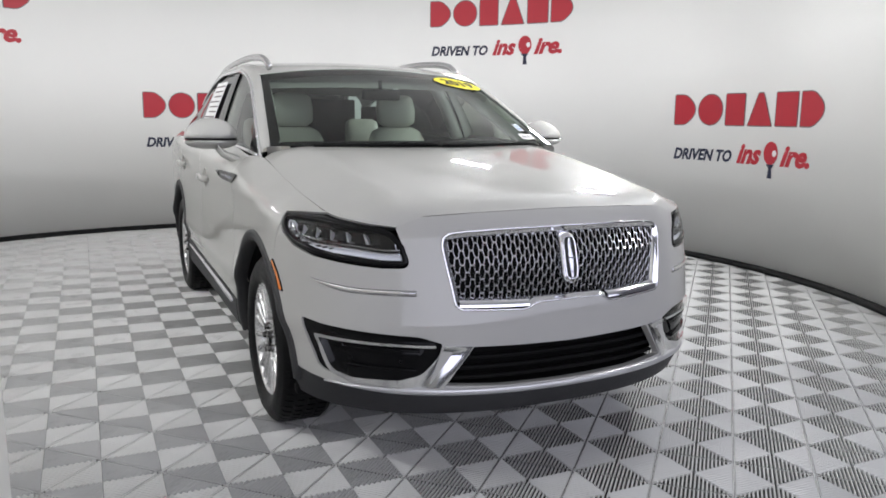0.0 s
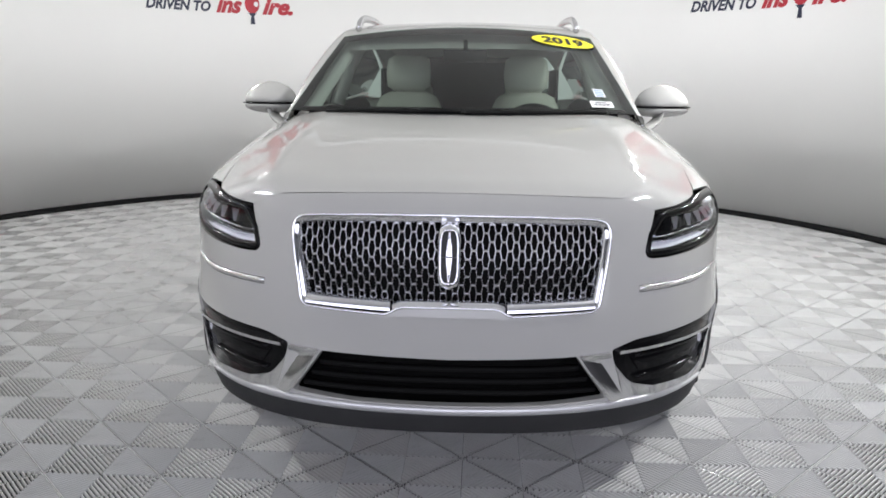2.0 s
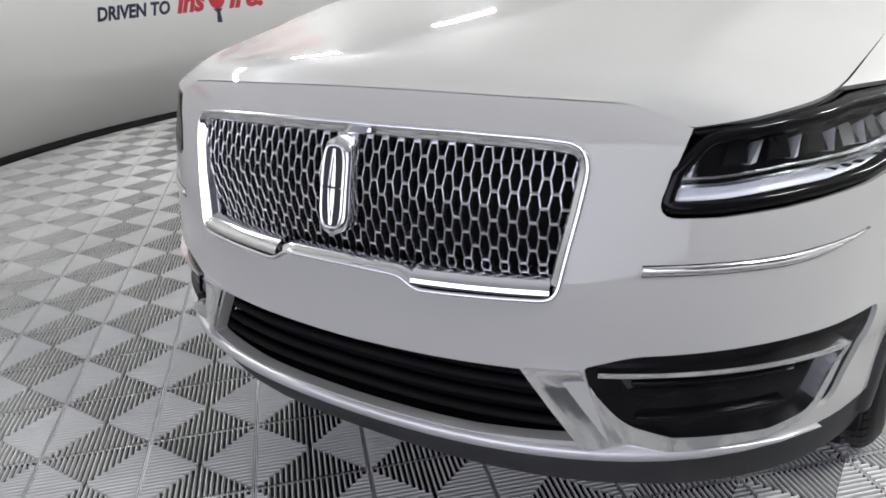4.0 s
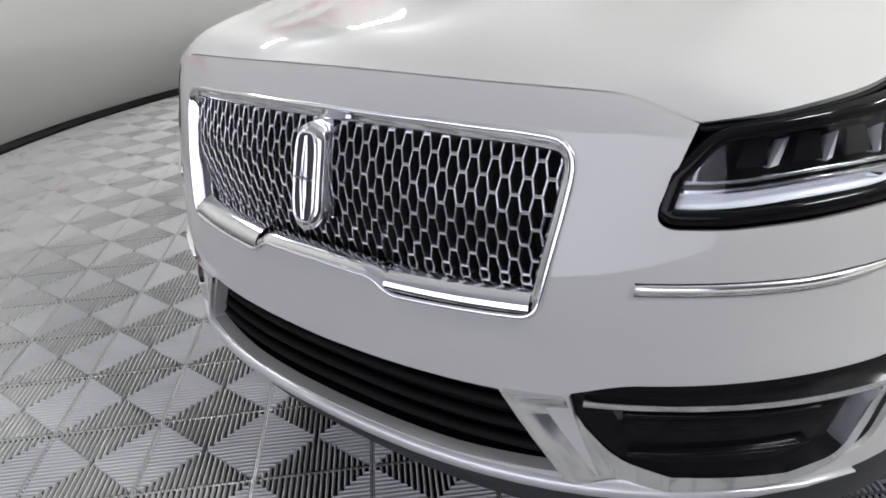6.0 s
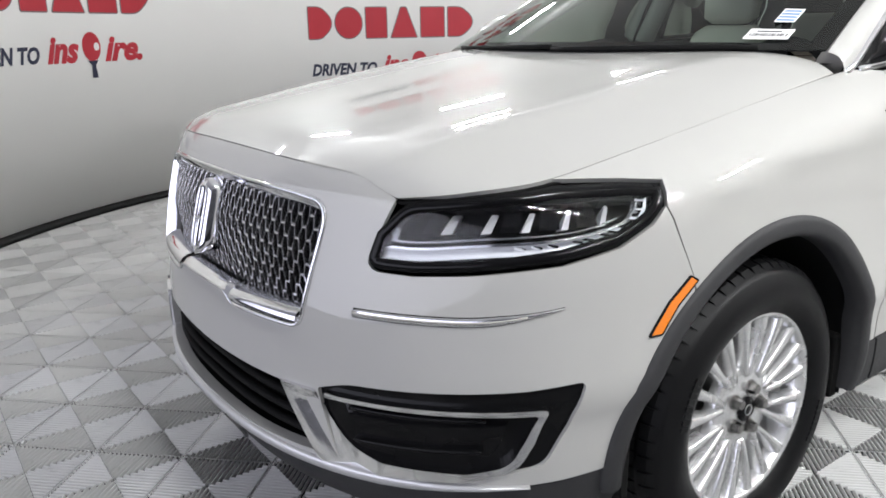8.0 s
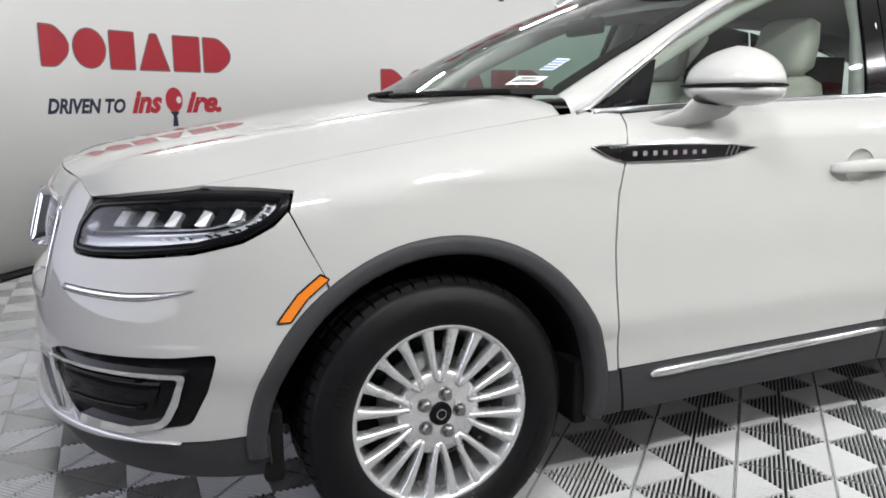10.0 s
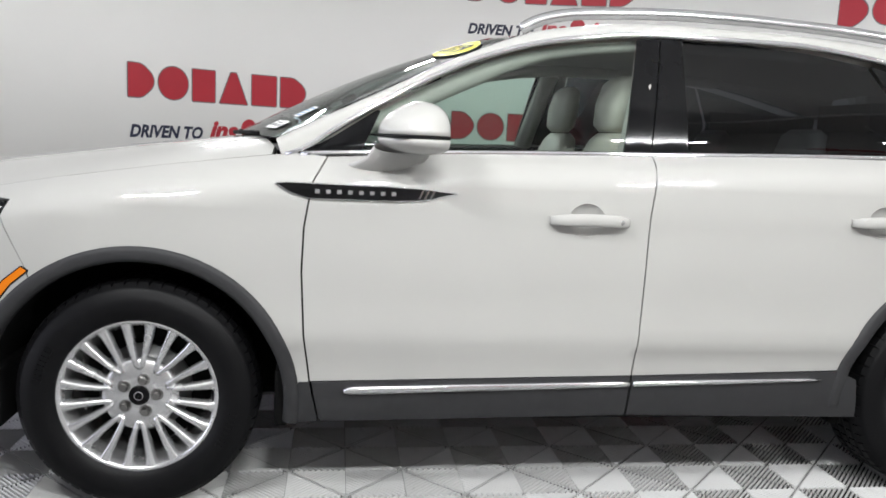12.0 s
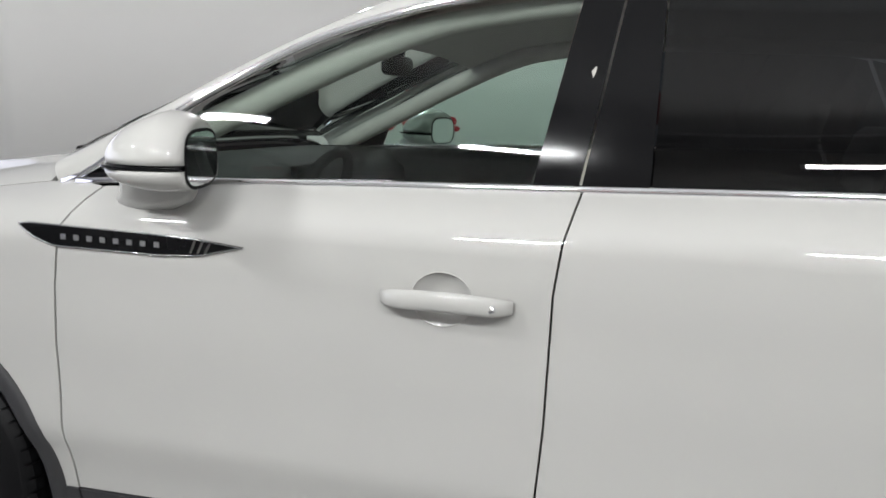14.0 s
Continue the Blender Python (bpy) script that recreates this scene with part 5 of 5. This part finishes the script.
for x in (-0.37, 0.37):
    seat(x, 1.51, car)
for x in (-0.40, 0.40):
    seat(x, 2.32, car, 0.42, 0.17)
bm = bmesh.new()
rows = [[(x, y + 0.10 * (x / 0.78) ** 2, z) for x in np.linspace(-0.78, 0.78, 17)] for y, z in ((0.28, 1.185), (0.50, 1.195), (0.66, 1.175), (0.74, 1.11), (0.76, 0.95), (0.72, 0.80), (0.60, 0.60))]
rows_mesh(bm, rows)
part("dashboard", bm, DARK, car, "black dashboard")
bm = bmesh.new()
c, tilt = Vector((0.37, 0.90, 1.075)), radians(25)
ring = [(c.x + 0.185 * math.cos(t), c.y + 0.185 * math.sin(t) * math.sin(tilt), c.z + 0.185 * math.sin(t) * math.cos(tilt)) for t in np.linspace(0, math.tau, 40, endpoint=False)]
tube(bm, ring, 0.016, 8, close=True, up=(0, 1, 0.3))
for t in (0, math.pi, -math.pi / 2):
    tube(bm, [tuple(c), (c.x + 0.18 * math.cos(t), c.y + 0.18 * math.sin(t) * math.sin(tilt), c.z + 0.18 * math.sin(t) * math.cos(tilt))], 0.018, 6)
part("steering_wheel", bm, DARK, car, "dark steering wheel")
bm = bmesh.new()
box(bm, -0.12, 0.12, 0.70, 0.73, 1.02, 1.17, 0.008)
part("centre_screen", bm, GLOSS_BLACK, car, "dark centre screen")
bm = bmesh.new()
box(bm, -0.12, 0.12, 1.01, 1.05, 1.47, 1.535, 0.015)
tube(bm, [(0, 1.04, 1.53), (0, 1.05, 1.585)], 0.012, 6)
part("inner_mirror", bm, DARK, car, "dark inside mirror")
bm = bmesh.new()
rows_mesh(bm, [[(x * glass_x(y) * 0.97, y, glass_z(y) - 0.045 + 0.02 * (1 - x * x)) for x in np.linspace(-1, 1, 9)] for y in np.linspace(1.12, 3.3, 12)])
part("headliner", bm, TRIM_GREY, car, "pale cloth headliner")
# black sheets added in place of the dim cargo space, blocking stray brightness
bm = bmesh.new()
box(bm, -0.66, 0.66, 2.66, 2.70, 0.42, 1.12)
box(bm, -0.66, 0.66, 2.70, 3.40, 1.06, 1.10)
box(bm, -0.58, 0.58, 3.26, 3.28, 1.10, 1.52)
for s in BOTH:
    box(bm, min(s * 0.645, s * 0.665), max(s * 0.645, s * 0.665), 2.66, 3.28, 1.10, 1.46)
part("cargo_blackout", bm, DARK, car, "black sheets added behind the rear seats to darken the cargo space", smooth=False)
bm = bmesh.new()
box(bm, -0.84, 0.84, 0.55, 3.5, 0.36, 0.42)
box(bm, -0.10, 0.10, 0.7, 1.7, 0.42, 0.92, 0.03)
part("cabin_floor", bm, DARK, car, "dark cabin floor and console", smooth=False)
for s in BOTH:
    for pts, r in ((([0.40, 0.62, 0.81, 1.10], None), 0.028),):
        bm = bmesh.new()
        tube(bm, [(s * (glass_x(y) - 0.035), y + 0.05, glass_z(y) - 0.062) for y in np.linspace(0.46, 2.6, 26)], 0.036, 10)
        part("pillar_trim", bm, TRIM_GREY, car, "pale inner pillar trim")
    bm = bmesh.new()
    tube(bm, [(s * (side_glass(1.62, 1.24)[0] - 0.05), 1.64, 1.22), (s * (side_glass(1.70, 1.45)[0] - 0.05), 1.70, 1.45), (s * (line_x(1.74) - 0.05), 1.74, 1.62)], 0.045, 8)
    part("pillar_trim", bm, TRIM_GREY, car, "pale inner pillar trim")
    bm = bmesh.new()
    rows_mesh(bm, [[(s * (0.80 + dx), y, top_line(y) + dz) for dx, dz in ((0.03, -0.005), (-0.02, -0.01), (-0.06, -0.05), (-0.07, -0.35))] for y in np.linspace(0.6, 2.6, 12)])
    part("door_card", bm, DARK if s > 0 else DARK, car, "dark door trim")

# ---- stickers ----
def on_screen(cx, cv, w, h, pts):
    """Artwork of a unit square laid on the windshield."""
    return [tuple(Vector(windshield(cx + w * p[0], cv + h * p[1])) + Vector((0, -0.006, 0.0075 + (p[2] if len(p) > 2 else 0)))) for p in pts]


def sheet_on_screen(name, cx, cv, w, h, outline, material, parent, up=0.0):
    pts, faces = flat_poly(outline)
    me = bpy.data.meshes.new(name)
    me.from_pydata(on_screen(cx, cv, w, h, [(x, y, up) for x, y in pts]), [], faces)
    me.materials.append(material)
    ob = new(name, me)
    if parent:
        ob.parent = parent
    return ob


oval = [(math.cos(t), math.sin(t)) for t in np.linspace(0, math.tau, 48, endpoint=False)]
st = tagged(sheet_on_screen("year_sticker", 0.597, 0.85, 0.200, 0.095, oval, INK, None), "yellow oval year sticker on the windshield", "sticker")
sheet_on_screen("sticker_field", 0.597, 0.85, 0.192, 0.089, oval, YELLOW, st, 0.0008)
pts, faces = text_mesh("2019", 1.0, 0.0, 0.035)
x0, x1 = min(p[0] for p in pts), max(p[0] for p in pts)
me = bpy.data.meshes.new("sticker_number")
me.from_pydata(on_screen(0.597, 0.85, 0.192, 0.089, [((x - (x0 + x1) / 2) * 1.35 / (x1 - x0), (y - 0.36) * 1.5, 0.003) for x, y in pts]), [], faces)
me.materials.append(INK)
ob = new("sticker_number", me)
ob.parent = st
sq = [(-1, -1), (1, -1), (1, 1), (-1, 1)]
lb = tagged(sheet_on_screen("stock_label", 0.655, 0.085, 0.055, 0.030, sq, PAPER, None), "white stock label inside the windshield corner", "label")
for k in range(14):
    x = -0.8 + 1.6 * k / 13
    sheet_on_screen("label_bar", 0.655, 0.085, 0.055, 0.030, [(x - 0.03, -0.5), (x + 0.02 + 0.02 * (k % 3), -0.5), (x + 0.02 + 0.02 * (k % 3), 0.1), (x - 0.03, 0.1)], INK, lb, 0.0008)
sheet_on_screen("label_line", 0.655, 0.085, 0.055, 0.030, [(-0.6, 0.35), (0.5, 0.35), (0.5, 0.6), (-0.6, 0.6)], INK, lb, 0.0008)
lb = tagged(sheet_on_screen("permit_sticker", 0.665, 0.20, 0.026, 0.042, sq, PAPER, None), "small blue and white permit sticker on the windshield", "sticker")
for k in range(4):
    sheet_on_screen("permit_bar", 0.665, 0.20, 0.026, 0.042, [(-0.85, -0.85 + 0.45 * k), (0.85, -0.85 + 0.45 * k), (0.85, -0.6 + 0.45 * k), (-0.85, -0.6 + 0.45 * k)], PRINT_BLUE, lb, 0.0008)

o = rounded([(1.98, 1.325), (2.42, 1.325), (2.42, 1.595), (1.98, 1.595)], 0.05)
ps = shell("price_sheet", side_glass, o, PAPER, car, off=0.002, lip=0, res=0.08, side=-1)
ps.parent = None
tagged(ps, "white printed price sheet stuck on the rear door window", "sheet")
for k in range(7):
    z = 1.57 - 0.034 * k
    o = rounded([(2.01, z - 0.010), (2.39 - 0.05 * (k % 3), z - 0.010), (2.39 - 0.05 * (k % 3), z), (2.01, z)], 0.1)
    shell("sheet_bar", side_glass, o, SIGN_GREY, ps, off=0.004, lip=0, res=0.1, side=-1)

# ---- floor of interlocking ribbed tiles ----
bm = bmesh.new()
vs = [[bm.verts.new((x, y, z)) for x, y in ((-6.5, -6.0), (6.0, -6.0), (6.0, 7.5), (-6.5, 7.5))] for z in (-0.0125, -0.10)]
bm.faces.new(vs[0])
bm.faces.new(vs[1])
for i in range(4):
    bm.faces.new((vs[0][i], vs[0][(i + 1) % 4], vs[1][(i + 1) % 4], vs[1][i]))
floor = tagged(part("floor", bm, TILE_BASE, smooth=False), "floor of grey plastic tiles whose ribs form a chequer pattern", "floor", kind="structure")

CELL = 0.2125
SIDE = CELL * math.sqrt(2)
RIBS = 20


def tile_mesh():
    """One tile, edges along its own x and y: four triangles of ribs that run square to its edges."""
    V_, F_ = [], []
    h, g = SIDE / 2, 0.0012
    step = SIDE / RIBS
    for q in range(4):
        c, s_ = round(math.cos(q * math.pi / 2)), round(math.sin(q * math.pi / 2))
        for k in range(RIBS):
            x0 = -h + (k + 0.27) * step
            x1 = -h + (k + 0.73) * step
            prof = [(x0 + u * (x1 - x0), z) for u, z in ((0, -0.012), (0.05, -0.0050), (0.22, -0.0018), (0.5, 0.0), (0.78, -0.0018), (0.95, -0.0050), (1, -0.012))]
            base = len(V_)
            for x, z in prof:
                for y in (-h + 0.0055, -abs(x) - 0.0012):
                    V_.append((c * x - s_ * y, s_ * x + c * y, z))
            for i in range(6):
                F_.append((base + 2 * i, base + 2 * i + 2, base + 2 * i + 3, base + 2 * i + 1))
        for y0, y1 in ((-h + g, -h + 0.0036),):
            base = len(V_)
            for x, y in ((-h + g, y0), (h - g, y0), (h - 0.0036, y1), (-h + 0.0036, y1)):
                V_.append((c * x - s_ * y, s_ * x + c * y, -0.0040))
            F_.append((base, base + 1, base + 2, base + 3))
    return V_, F_


TV, TF = tile_mesh()
me = bpy.data.meshes.new("floor_tile")
me.from_pydata(TV, [], TF)
me.materials.append(TILE)
me.polygons.foreach_set("use_smooth", [True] * len(TF))
spots = []
for i in range(-60, 60):
    for j in range(-60, 60):
        # tile corners where i + j is even, tile centres where it is odd
        if (i + j) % 2 == TILE_PARITY:
            x, y = -0.593 + CELL * i, 0.042 + CELL * j
            if math.hypot(x - ROOM_X, y - ROOM_Y) < ROOM_R + 0.12:
                spots.append((x, y))
near = sorted(spots, key=lambda p: min(math.hypot(p[0] + 0.6, p[1] + 1.4), math.hypot(p[0] - 1.4, p[1] - 0.9) + 0.2))
TURN = radians(45 + 90 * TILE_TURN)
for x, y in near[:300]:
    ob = new("floor_tile", me)
    ob.matrix_world = Matrix.Translation((x, y, 0)) @ Matrix.Rotation(TURN, 4, "Z")
    ob.parent = floor
A = np.array(TV)
cs, sn = math.cos(TURN), math.sin(TURN)
A = np.c_[A[:, 0] * cs - A[:, 1] * sn, A[:, 0] * sn + A[:, 1] * cs, A[:, 2]]
rest = near[300:]
allv = np.concatenate([A + (x, y, 0) for x, y in rest])
allf = [tuple(i + n * len(A) for i in f) for n in range(len(rest)) for f in TF]
me2 = bpy.data.meshes.new("floor_tiles")
me2.from_pydata(allv.tolist(), [], allf)
me2.materials.append(TILE)
me2.polygons.foreach_set("use_smooth", [True] * len(allf))
ob = tagged(new("floor_tiles", me2), kind="stuff")
ob.parent = floor
